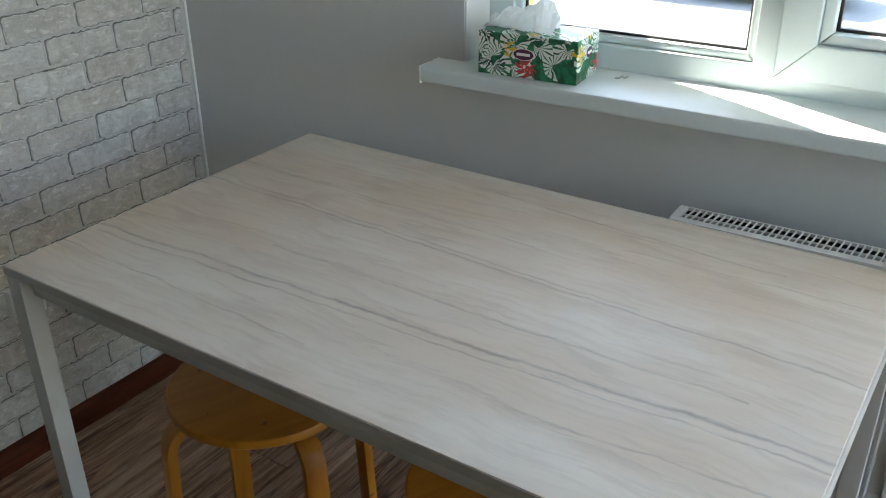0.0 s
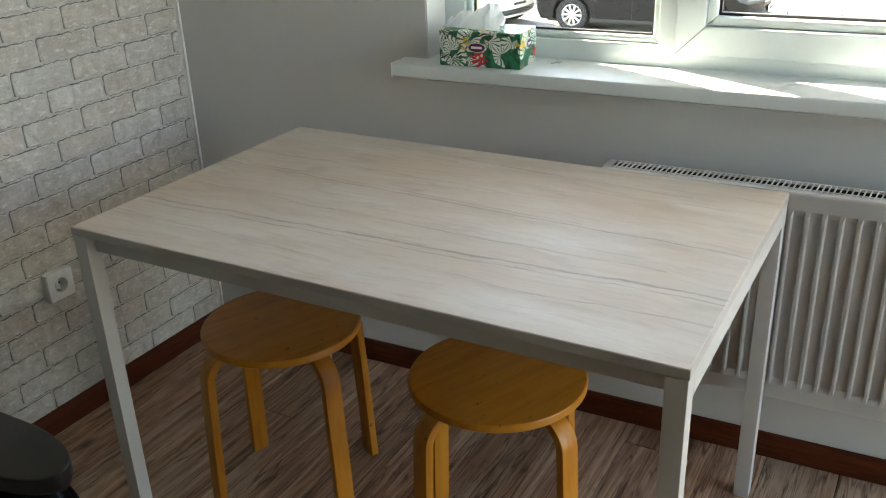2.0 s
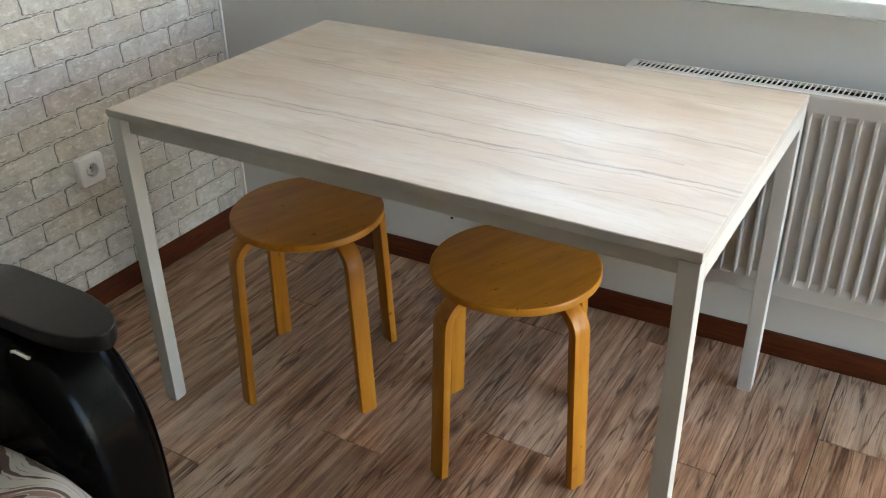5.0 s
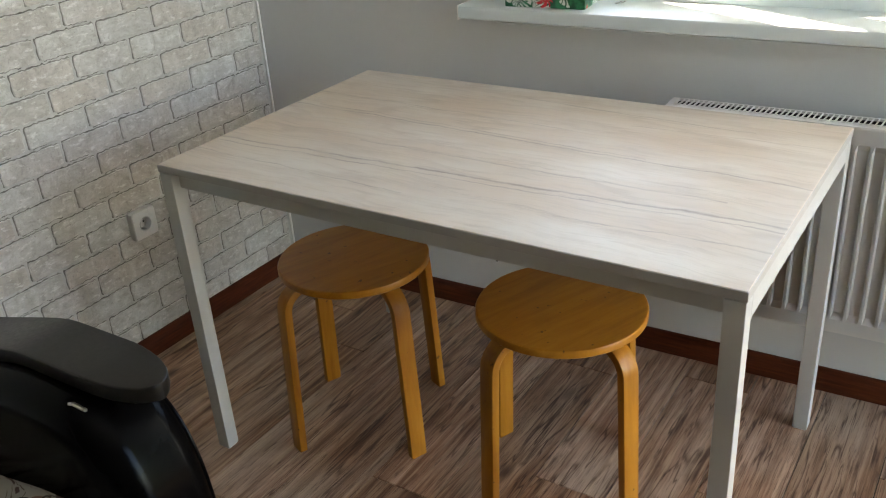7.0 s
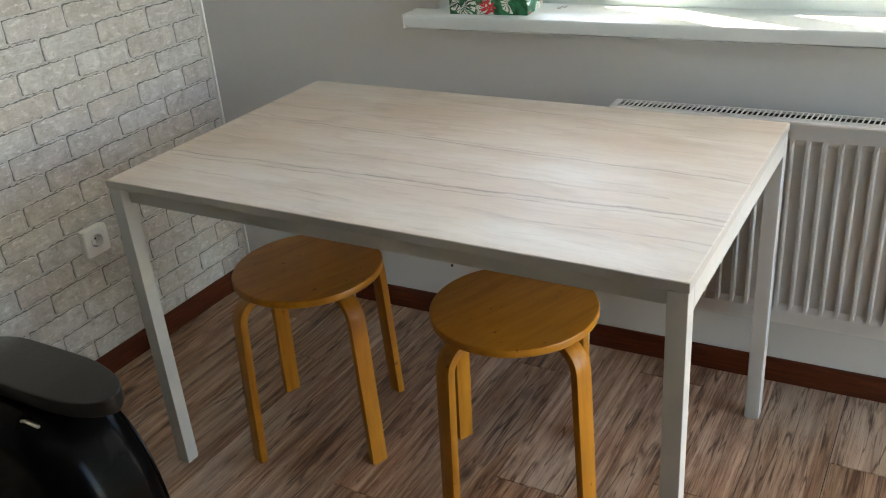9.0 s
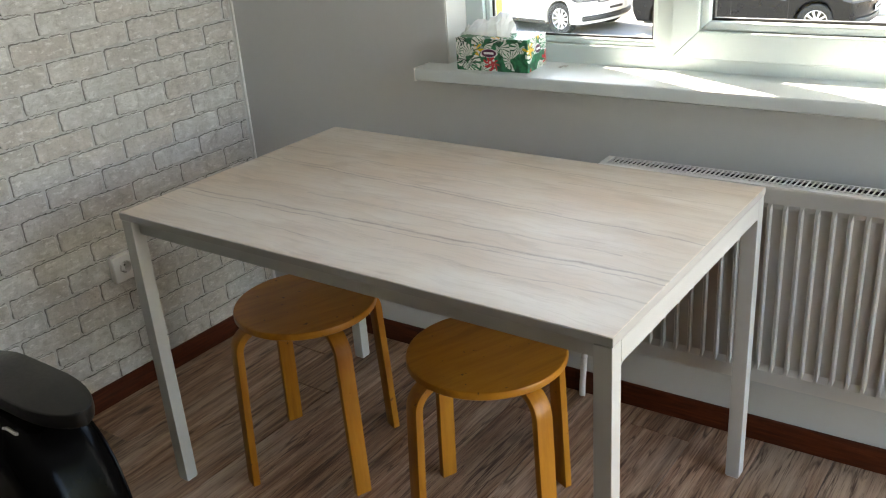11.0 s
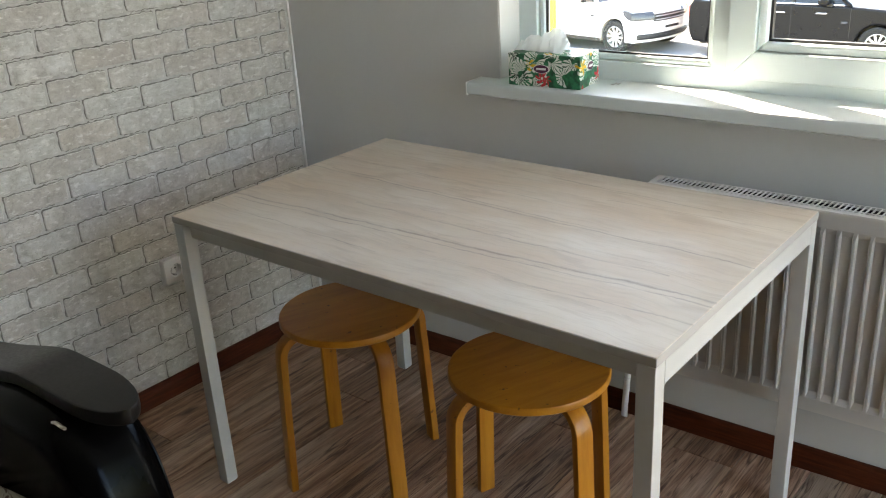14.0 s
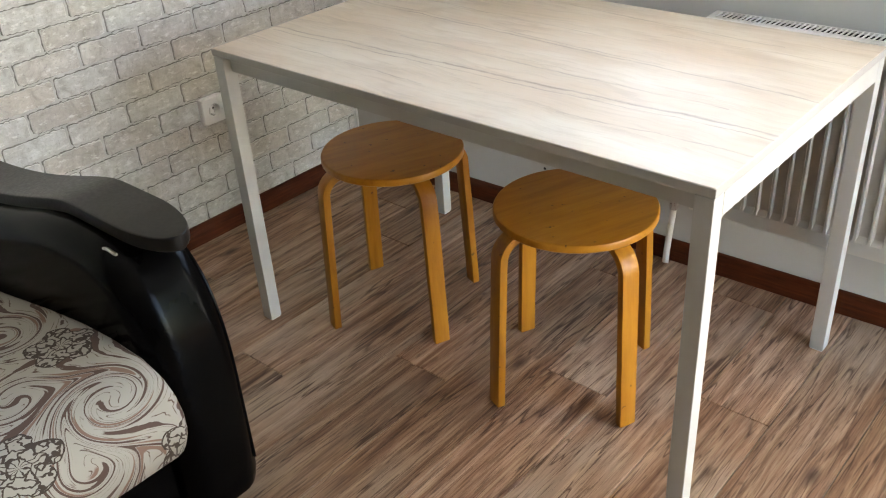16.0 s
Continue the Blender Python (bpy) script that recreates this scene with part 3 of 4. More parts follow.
def ring(u0, u1, z0, z1, w, v0, v1, bevel):
    """Four mitred bars round an opening; w is the bar's width."""
    bm = bmesh.new()
    quads = (((u0, z0), (u1, z0), (u1 - w, z0 + w), (u0 + w, z0 + w)), ((u1, z0), (u1, z1), (u1 - w, z1 - w), (u1 - w, z0 + w)),
             ((u1, z1), (u0, z1), (u0 + w, z1 - w), (u1 - w, z1 - w)), ((u0, z1), (u0, z0), (u0 + w, z0 + w), (u0 + w, z1 - w)))
    for q in quads:
        b = prism(q, "y", v0, v1)
        bmesh.ops.bevel(b, geom=[e for e in b.edges if all(abs(v.co.y - v0) < 1e-5 for v in e.verts)], offset=bevel, segments=2, affect="EDGES", profile=0.5)
        join(bm, b)
    return bm


part("window_frame", ring(WIN_L + 0.004, WIN_R, 0.918, WIN_T, 0.056, FACE, FACE + 0.07, 0.002), M_PVC, window)
part("mullion", slab((1.361, FACE - 0.004, 0.974), (1.412, FACE + 0.07, WIN_T - 0.056), 0.003), M_PVC, window)
part("glazing_bead", ring(WIN_L + 0.060, 1.361, 0.974, WIN_T - 0.056, 0.017, FACE + 0.010, FACE + 0.03, 0.006), M_PVC, window)
part("gasket", ring(WIN_L + 0.077, 1.344, 0.991, WIN_T - 0.073, 0.005, FACE + 0.022, FACE + 0.03, 0.0005), M_GASKET, window)
pane = part("pane", slab((WIN_L + 0.074, FACE + 0.030, 0.988), (1.347, FACE + 0.034, WIN_T - 0.07)), M_GLASS, window, smooth=False)
pane.visible_shadow = False
sash = part("sash", ring(1.402, WIN_R - 0.045, 0.958, WIN_T - 0.045, 0.066, FACE - 0.016, FACE + 0.05, 0.004), M_PVC, window)
part("glazing_bead", ring(1.468, WIN_R - 0.111, 1.024, WIN_T - 0.111, 0.022, FACE - 0.006, FACE + 0.03, 0.007), M_PVC, sash)
part("gasket", ring(1.490, WIN_R - 0.133, 1.046, WIN_T - 0.133, 0.006, FACE + 0.015, FACE + 0.03, 0.0005), M_GASKET, sash)
pane = part("pane", slab((1.488, FACE + 0.024, 1.044), (WIN_R - 0.131, FACE + 0.028, WIN_T - 0.131)), M_GLASS, sash, smooth=False)
pane.visible_shadow = False
# white board sill with a rolled nose and end caps
sill = thing("window_sill", WALL, "glossy white window sill board above the radiator", "window sill", kind="structure")
nose = [(FACE + 0.002, 0.925), (-0.066, 0.925), (-0.073, 0.923), (-0.0765, 0.917), (-0.0765, 0.898), (-0.074, 0.893), (-0.068, 0.891), (FACE + 0.002, 0.891)]
part("board", prism(nose, "x", 0.744, 2.262), M_SILL, sill)
for u in (0.7425, 2.2635):
    part("end_cap", slab((u - 0.0015, -0.0775, 0.890), (u + 0.0015, 0.0, 0.926), 0.0005), M_PLASTIC, sill)
setting("outer_sill", slab((0.80, 0.165, 0.885), (WIN_R, OUT + 0.04, 0.893), 0.002), M_STEEL, "thin metal drip sill outside the window", "sill", WALL)

# glazed balcony door beside the window
door = thing("door_1", WALL, "white plastic balcony door glazed over its whole height", "door", kind="structure")
part("door_frame", ring(DOOR_L, DOOR_R, DOOR_B, DOOR_T, 0.10, FACE - 0.01, FACE + 0.07, 0.003), M_PVC, door)
pane = part("pane", slab((DOOR_L + 0.09, FACE + 0.030, DOOR_B + 0.09), (DOOR_R - 0.09, FACE + 0.034, DOOR_T - 0.09)), M_GLASS, door, smooth=False)
pane.visible_shadow = False

# dark screw holes in the wall under the window
for u, z in ((0.785, 0.168), (1.277, 0.192), (1.393, 0.194)):
    part("screw_hole", rod([(u, -0.0015, z), (u, 0.004, z)], 0.0042, 10), M_DARK, wall_n, "dark screw hole")

# ---------- radiator ----------
RAD_L, RAD_R, RAD_B, RAD_T, RAD_F, RAD_K = 1.308, 2.385, 0.245, 0.742, -0.133, -0.065
rad = thing("radiator", WALL, "white steel panel radiator with fluted front and slotted top", "radiator")


def fluted(u0, u1, z0, z1, v, depth):
    """A pressed panel: flat rims, and upright ribs 33 mm apart that fade out at both ends."""
    bm = bmesh.new()
    pitch = 0.0334
    shape = [(0.0, 0.0), (0.09, 0.0), (0.20, 1.0), (0.84, 1.0), (0.94, 0.0)]
    us = [(u0, 0.0), (u0 + 0.001, 0.0)]
    for k in range(int((u1 - u0 - 0.016) / pitch)):
        us += [(u0 + 0.003 + (k + a) * pitch, d) for a, d in shape]
    us += [(u1 - 0.010, 0.0), (u1, 0.0)]
    zs = [(z0, 0), (z0 + 0.034, 0), (z0 + 0.050, 1), (z1 - 0.048, 1), (z1 - 0.034, 0), (z1, 0)]
    grid = [[bm.verts.new((u, v + depth * d * e, z)) for u, d in us] for z, e in zs]
    for a, b in zip(grid, grid[1:]):
        for i in range(len(us) - 1):
            bm.faces.new((a[i], a[i + 1], b[i + 1], b[i]))
    bmesh.ops.solidify(bm, geom=bm.faces[:], thickness=0.0015)
    bmesh.ops.recalc_face_normals(bm, faces=bm.faces[:])
    return bm


part("front_panel", fluted(RAD_L + 0.004, RAD_R - 0.004, RAD_B, RAD_T - 0.006, RAD_F, 0.0065), M_RAD, rad, smooth=False)
part("back_panel", slab((RAD_L + 0.004, RAD_K - 0.016, RAD_B + 0.005), (RAD_R - 0.004, RAD_K - 0.006, RAD_T - 0.012), 0.003), M_RAD, rad)
for u in (RAD_L, RAD_R - 0.004):
    part("side_plate", slab((u, RAD_F - 0.001, RAD_B + 0.02), (u + 0.004, RAD_K, RAD_T), 0.0015), M_RAD, rad)
bm = bmesh.new()
slab((RAD_L, RAD_F - 0.002, RAD_T - 0.006), (RAD_R, RAD_F + 0.016, RAD_T), 0.0015, bm=bm)
slab((RAD_L, RAD_K - 0.005, RAD_T - 0.006), (RAD_R, RAD_K, RAD_T), 0.0015, bm=bm)
slab((RAD_L, RAD_F + 0.015, RAD_T - 0.006), (RAD_L + 0.016, RAD_K - 0.006, RAD_T), 0, bm=bm)
slab((RAD_R - 0.016, RAD_F + 0.015, RAD_T - 0.006), (RAD_R, RAD_K - 0.006, RAD_T), 0, bm=bm)
k = 0
while RAD_L + 0.016 + 0.0112 * (k + 1) < RAD_R - 0.018:
    u = RAD_L + 0.016 + 0.0112 * (k + 1)
    join(bm, prism([(u - 0.0048, RAD_F + 0.014), (u - 0.0024, RAD_F + 0.014), (u + 0.0018, RAD_K - 0.005), (u - 0.0006, RAD_K - 0.005)], "z", RAD_T - 0.004, RAD_T - 0.0005))
    k += 1
part("top_grille", bm, M_RAD, rad, "slotted white top grille")
# near-black sheet and block paint the shade seen through the grille slots
part("inner_shade", slab((RAD_L + 0.012, RAD_K - 0.0058, RAD_T - 0.07), (RAD_R - 0.012, RAD_K - 0.0045, RAD_T - 0.0065)), M_DARK, rad, "dark sheet for the shade on the inner side")
part("fin_block", slab((RAD_L + 0.02, RAD_F + 0.014, RAD_B + 0.03), (RAD_R - 0.02, RAD_K - 0.02, RAD_T - 0.05)), M_DARK, rad, "dark block for the shade between the panels")
for u in (RAD_L + 0.12, RAD_R - 0.12):
    part("bracket", slab((u, RAD_K - 0.008, RAD_B + 0.05), (u + 0.03, 0.0, RAD_T - 0.06)), M_RAD, rad)
pipe = thing("radiator_pipe", WALL, "white plastic heating pipe rising from the floor to the radiator", "pipe")
bez = [(1.212, -0.030, -0.012), (1.214, -0.032, 0.03), (1.224, -0.045, 0.10), (1.236, -0.062, 0.165), (1.243, -0.072, 0.205)]
part("tube", rod(bez, 0.009, 12), M_PLASTIC, pipe)
part("nut", rod([(1.243, -0.072, 0.200), (1.246, -0.077, 0.232)], 0.0125, 6), M_STEEL, pipe, "small steel compression nut")
part("elbow", rod([(1.246, -0.077, 0.230), (1.252, -0.080, 0.258), (1.266, -0.082, 0.268), (1.300, -0.084, 0.270)], 0.010, 10), M_STEEL, pipe)

# ---------- dining table ----------
TX0, TX1, TY0, TY1, TH = 0.484, 1.717, -0.556, 0.190, 0.75
TCX, TCY = (TX0 + TX1) / 2, (TY0 + TY1) / 2
HW, HD = (TX1 - TX0) / 2, (TY1 - TY0) / 2
table = thing("dining_table", pose(TCX, TCY, 0), "pale bleached-wood dining table on a pale grey steel frame", "table")
top = part("tabletop", slab((-HW, -HD, TH - 0.0175), (HW, HD, TH), 0.0012), M_TOP, table, "pale bleached wood print top with grey streaks")
band = bmesh.new()
for lo, hi in (((-HW - 0.0012, -HD - 0.0012, TH - 0.0172), (HW + 0.0012, -HD + 0.0004, TH - 0.0014)), ((-HW - 0.0012, HD - 0.0004, TH - 0.0172), (HW + 0.0012, HD + 0.0012, TH - 0.0014)),
               ((-HW - 0.0012, -HD + 0.0004, TH - 0.0172), (-HW + 0.0004, HD - 0.0004, TH - 0.0014)), ((HW - 0.0004, -HD + 0.0004, TH - 0.0172), (HW + 0.0012, HD - 0.0004, TH - 0.0014))):
    slab(lo, hi, 0.0004, 1, bm=band)
part("edge_band", band, M_EDGE, top, "light grey edging strip")
LEG = 0.034
for sx in (-1, 1):
    for sy in (-1, 1):
        x0, y0 = sx * (HW - LEG / 2), sy * (HD - LEG / 2)
        leg = part("leg", slab((x0 - LEG / 2, y0 - LEG / 2, 0.003), (x0 + LEG / 2, y0 + LEG / 2, TH - 0.0195), 0.0022), M_FRAME, table)
        part("foot", slab((x0 - LEG / 2 + 0.003, y0 - LEG / 2 + 0.003, 0.0), (x0 + LEG / 2 - 0.003, y0 + LEG / 2 - 0.003, 0.004)), M_PLASTIC, leg)
    # end rail with rounded inner corners where it meets the legs
    y1 = HD - LEG
    arc = [(-y1 + 0.008 - 0.008 * math.sin(a), TH - 0.0625 - 0.008 + 0.008 * math.cos(a)) for a in (math.pi / 2 * k / 5 for k in range(6))]
    prof = [(-y1, TH - 0.0195)] + arc[::-1] + [(-a, b) for a, b in arc] + [(y1, TH - 0.0195)]
    x0 = sx * (HW - LEG / 2)
    part("end_rail", prism(prof, "x", x0 - LEG / 2, x0 + LEG / 2, 0.0015), M_FRAME, table)
for sy in (-1, 1):
    y0 = sy * (HD - 0.030)
    part("side_rail", slab((-HW + LEG, y0 - 0.010, TH - 0.0560), (HW - LEG, y0 + 0.010, TH - 0.0185), 0.0015), M_FRAME, table)
# pale print of the wood on the short corner pieces
for sx in (-1, 1):
    part("corner_plug", slab((sx * (HW - 0.02) - 0.014, -HD + 0.006, TH - 0.0200), (sx * (HW - 0.02) + 0.014, -HD + 0.034, TH - 0.0170)), M_PLASTIC, table)


# ---------- stools ----------
def make_stool(m):
    """A round stool: a plywood disc on four bent strips of laminated birch."""
    st = thing("stool", m, "round honey-coloured birch stool with four bent legs", "stool", "stools under the table")
    bm = bmesh.new()
    R, n = 0.1775, 64
    prof = [(0, 0.4590), (R - 0.006, 0.4590), (R - 0.002, 0.4575), (R, 0.4540), (R, 0.4430), (R - 0.003, 0.4400), (0, 0.4400)]
    rings = []
    for r, z in prof:
        rings.append([bm.verts.new((0, 0, z))] if r == 0 else [bm.verts.new((r * math.cos(2 * math.pi * k / n), r * math.sin(2 * math.pi * k / n), z)) for k in range(n)])
    for a, b in zip(rings, rings[1:]):
        for k in range(n):
            j = (k + 1) % n
            bm.faces.new([v for v in ((a[0],) if len(a) == 1 else (a[k], a[j])) + ((b[0],) if len(b) == 1 else (b[j], b[k]))])
    bmesh.ops.recalc_face_normals(bm, faces=bm.faces[:])
    part("seat", bm, M_SEAT, st, "round varnished plywood seat")
    # bent strip, seen from the side: out under the seat, round the bend, down to the floor
    t, w = 0.0185, 0.0205
    mid = [(0.045, 0.4305)]
    for k in range(9):
        a = math.pi / 2 * k / 8
        mid.append((0.139 + 0.052 * math.sin(a), 0.4305 - 0.052 + 0.052 * math.cos(a)))
    mid += [(0.197, 0.25), (0.205, 0.06), (0.2075, 0.0)]
    outer, inner = [], []
    for i, p in enumerate(mid):
        a, b = Vector(mid[max(i - 1, 0)]), Vector(mid[min(i + 1, len(mid) - 1)])
        d = (b - a).normalized()
        nrm = Vector((-d.y, d.x))
        outer.append(Vector(p) + nrm * t / 2)
        inner.append(Vector(p) - nrm * t / 2)
    outer[-1].y = inner[-1].y = 0.0
    outline = [(v.x, v.y) for v in outer + inner[::-1]]
    shared = None
    for k in range(4):
        if shared is None:
            shared = mesh_of("leg", prism(outline, "y", -w, w, 0.002), M_LEG)
        leg = new("leg", shared)
        leg.parent = st
        leg.matrix_basis = pose(0, 0, 0, 0, 0, 90 * k)
    bm = bmesh.new()
    slab((-0.05, -0.05, 0.4215), (0.05, 0.05, 0.4400), 0.004, bm=bm)
    part("cross_block", bm, M_LEG, st)
    return st


stool = make_stool(pose(0.748, -0.272, 0, 0, 0, -22))
copy_thing(stool, pose(1.278, -0.260, 0, 0, 0, -22))

# ---------- socket ----------
socket = thing("wall_socket", pose(0.004, -0.281, 0.399), "white square wall socket with a round earthed outlet", "socket")
part("back_plate", slab((-0.004, -0.040, -0.039), (-0.0034, 0.040, 0.039)), M_PLASTIC, socket)
# face plate with a round well
bm = bmesh.new()
n = 48
square = []
for k in range(n):
    a = 2 * math.pi * k / n
    s = 0.0405 / max(abs(math.cos(a)), abs(math.sin(a)))
    square.append((min(s, 0.0545) * math.cos(a), min(s, 0.0545) * math.sin(a)))
loops = []
for pts, x in ((square, -0.003), (square, 0.0150), ([(a * 0.94, b * 0.94) for a, b in square], 0.0180)):
    loops.append([bm.verts.new((x, a, b)) for a, b in pts])
for r, x in ((0.0205, 0.0180), (0.0195, 0.0170), (0.0190, -0.002)):
    loops.append([bm.verts.new((x, r * math.cos(2 * math.pi * k / n), r * math.sin(2 * math.pi * k / n))) for k in range(n)])
for a, b in zip(loops, loops[1:]):
    for k in range(n):
        bm.faces.new((a[k], a[(k + 1) % n], b[(k + 1) % n], b[k]))
bm.faces.new(loops[-1])
bmesh.ops.recalc_face_normals(bm, faces=bm.faces[:])
part("face_plate", bm, M_PLASTIC, socket)
for y in (-0.0095, 0.0095):
    part("pin_hole", rod([(-0.0025, y, 0.0), (-0.0012, y, 0.0)], 0.003, 10), M_DARK, socket)
for z in (-0.0165, 0.0165):
    part("earth_clip", slab((-0.003, -0.003, z - 0.0015), (0.014, 0.003, z + 0.0015), 0.0006), M_STEEL, socket)

# ---------- sofa ----------
sofa = thing("sofa", pose(0, 0, 0), "black leatherette sofa with scroll-patterned cream seat and dark wooden arm pad", "sofa")
A0, A1 = -1.128, -0.955


def pad_z(x):
    return 0.652 - 0.125 * (1 - math.exp(-(max(0.0, 0.71 - x) / 0.34) ** 1.4)) - 0.06 * max(0, x - 0.86)


curve = [(0.72 + 0.276 * math.cos(a) ** 0.56, 0.30 + 0.323 * math.sin(a) ** 0.84) for a in (math.pi / 2 * k / 14 for k in range(15))]
side = [(0.03, 0.02), (0.961, 0.02), (0.984, 0.035), (0.993, 0.07), (0.996, 0.16)] + curve + [(x, pad_z(x) - 0.026) for x in (0.62, 0.52, 0.42, 0.32, 0.22, 0.12, 0.03)]
part("arm", prism(side, "y", A0, A1, 0.055, 8), M_LEATHER, sofa, "curved black leatherette arm")
seam = [(0.9805, A1 - 0.0155, 0.10)] + [(x - 0.0160 * math.cos(k * math.pi / 28), A1 - 0.0155, z - 0.0160 * math.sin(k * math.pi / 28)) for k, (x, z) in enumerate(curve)]
part("piping", rod(seam, 0.0026, 8), M_LEATHER, sofa)
# arm pad: a lacquered board with a rounded front end that falls towards the back
bm = bmesh.new()
xs = [0.03 + 0.9 * k / 30 for k in range(27)] + [0.835 + 0.145 * math.sin(math.pi / 2 * k / 10) for k in range(1, 11)]


def pad_half(x):
    f = max(0.0, (x - 0.835) / 0.145)
    return 0.056 * math.sqrt(max(0.0, 1 - f ** 2.4)) + 0.0006


cy = -1.019
secs = []
for x in xs:
    h, z = pad_half(x), pad_z(x)
    b = min(0.005, h * 0.45)
    prof = [(-h + b, 0), (h - b, 0), (h - b * 0.3, -0.0016), (h, -0.005), (h, -0.021), (h - b * 0.4, -0.027), (h - b, -0.029), (-h + b, -0.029), (-h + b * 0.4, -0.027), (-h, -0.021), (-h, -0.005), (-h + b * 0.3, -0.0016)]
    secs.append([bm.verts.new((x, cy + a, z + c)) for a, c in prof])
for a, b in zip(secs, secs[1:]):
    for k in range(12):
        bm.faces.new((a[k], a[(k + 1) % 12], b[(k + 1) % 12], b[k]))
bm.faces.new(secs[0]), bm.faces.new(secs[-1])
bmesh.ops.recalc_face_normals(bm, faces=bm.faces[:])
part("arm_pad", bm, M_PAD, sofa, "black lacquered wooden arm pad")
part("pad_bracket", rod([(0.770, -1.090, 0.606), (0.790, -1.096, 0.600), (0.808, -1.091, 0.608), (0.830, -1.096, 0.602), (0.852, -1.092, 0.610), (0.880, -1.090, 0.606)], 0.0036, 5), M_STEEL, sofa, "bent shiny metal fitting under the pad")
# seat cushion with a rounded nose
nose = [(0.06, 0.16), (0.92, 0.195), (1.000, 0.240), (1.045, 0.280), (1.064, 0.320), (1.065, 0.362), (1.050, 0.404), (1.012, 0.436), (0.950, 0.453), (0.86, 0.455), (0.76, 0.445), (0.60, 0.416), (0.40, 0.372), (0.20, 0.345), (0.06, 0.33)]
bm = prism(nose, "y", -2.70, A0 + 0.004, 0.035, 4)
part("seat_cushion", bm, M_CLOTH, sofa, "cream seat cushion with brown scrolls and blossoms")
part("base", slab((0.04, -2.70, 0.03), (0.945, A0 + 0.01, 0.20), 0.01), M_LEATHER, sofa)
part("foot", rod([(0.88, -1.04, 0.0), (0.88, -1.04, 0.03)], 0.025, 16), M_DARK, sofa)
part("foot", rod([(0.12, -1.04, 0.0), (0.12, -1.04, 0.03)], 0.025, 16), M_DARK, sofa)

# ---------- things on the sill ----------
tbox = thing("tissue_box", pose(0.868, 0.276, 0.9252, 0, 0, 4.6), "tropical leaf print tissue box with a plum oval badge", "tissue box")
BW, BD, BH = 0.208, 0.112, 0.084
part("carton", slab((0, 0, 0), (BW, BD, BH), 0.0018), M_CARD, tbox)


def badge(cx, cz, rx, rz, face):
    out = []
    for grow, d, mat in ((1.0, 0.0009, M_CREAM), (0.9, 0.0016, M_PLUM)):
        pts = [(cx + grow * rx * math.cos(2 * math.pi * k / 28), cz + grow * rz * math.sin(2 * math.pi * k / 28)) for k in range(28)]
        bm = prism(pts, "y", -d, 0.0005) if face == "front" else prism(pts, "x", BW - 0.0005, BW + d)
        out.append((bm, mat))
    bars = bmesh.new()
    if face == "front":
        slab((cx - rx * 0.6, -0.0021, cz - rz * 0.22), (cx + rx * 0.6, -0.001, cz + rz * 0.25), bm=bars)
    else:
        slab((BW + 0.001, cx - rx * 0.6, cz - rz * 0.22), (BW + 0.0021, cx + rx * 0.6, cz + rz * 0.25), bm=bars)
    return out + [(bars, M_CREAM)]


for spec in ((0.098, 0.047, 0.0235, 0.0115, "front"), (0.060, 0.052, 0.017, 0.012, "side")):
    (rim, m1), (oval, m2), (bars, m3) = badge(*spec)
    b = part("badge", oval, m2, tbox, "plum oval badge")
    part("rim", rim, m1, b)
    part("plain_bar", bars, m3, b)
# crumpled sheet standing in the slot: a folded tent with a loose corner to one side
bm = bmesh.new()
rng = random.Random(4)
ns, nq = 18, 8
grid = []
for i in range(ns + 1):
    f = i / ns
    ridge = 0.012 + 0.046 * (min(1.0, f / 0.66) ** 0.75 - 0.55 * max(0.0, (f - 0.74) / 0.26) ** 1.5) + 0.003 * math.sin(19 * f) * f
    row = []
    for j in range(nq + 1):
        q = 2 * j / nq - 1
        crease = 0.0042 * math.sin(9 * f + 5 * q) + 0.0030 * math.sin(23 * f - 4 * q + 1) + 0.0020 * math.sin(37 * f + 9 * q)
        z = BH - 0.003 + ridge * (1 - abs(q)) ** 0.9 + 1.4 * crease * (1 - abs(q))
        y = 0.056 + q * (0.004 + 0.026 * f ** 0.7) + 0.006 * math.sin(13 * f + 2) * (1 - abs(q)) + 0.003 * math.sin(31 * f)
        x = 0.004 + 0.138 * f + 0.010 * q * math.sin(6 * f) - 0.018 * abs(q) * (1 - f) + 0.012 * (1 - abs(q)) * (f - 0.5)
        row.append(bm.verts.new((x + rng.uniform(-0.002, 0.002), y + rng.uniform(-0.0015, 0.0015), max(BH - 0.003, z + rng.uniform(-0.0028, 0.0028)))))
    grid.append(row)
for a, b in zip(grid, grid[1:]):
    for j in range(nq):
        bm.faces.new((a[j], a[j + 1], b[j + 1], b[j]))
bmesh.ops.recalc_face_normals(bm, faces=bm.faces[:])
part("tissue", bm, M_TISSUE, tbox, "crumpled white paper tissue", smooth=False)
clip = thing("metal_clip", pose(1.128, 0.385, 0.9252, 0, 0, 20), "tiny grey metal clip lying on the window sill", "clip")
part("bent_strip", prism([(-0.013, 0.0), (-0.005, 0.0), (0.0, 0.004), (0.005, 0.001), (0.013, 0.005), (0.013, 0.0065), (0.005, 0.003), (0.0, 0.006), (-0.005, 0.002), (-0.013, 0.002)], "y", -0.004, 0.004), M_STEEL, clip)

# ---------- the yard outside ----------
GROUND = -1.95


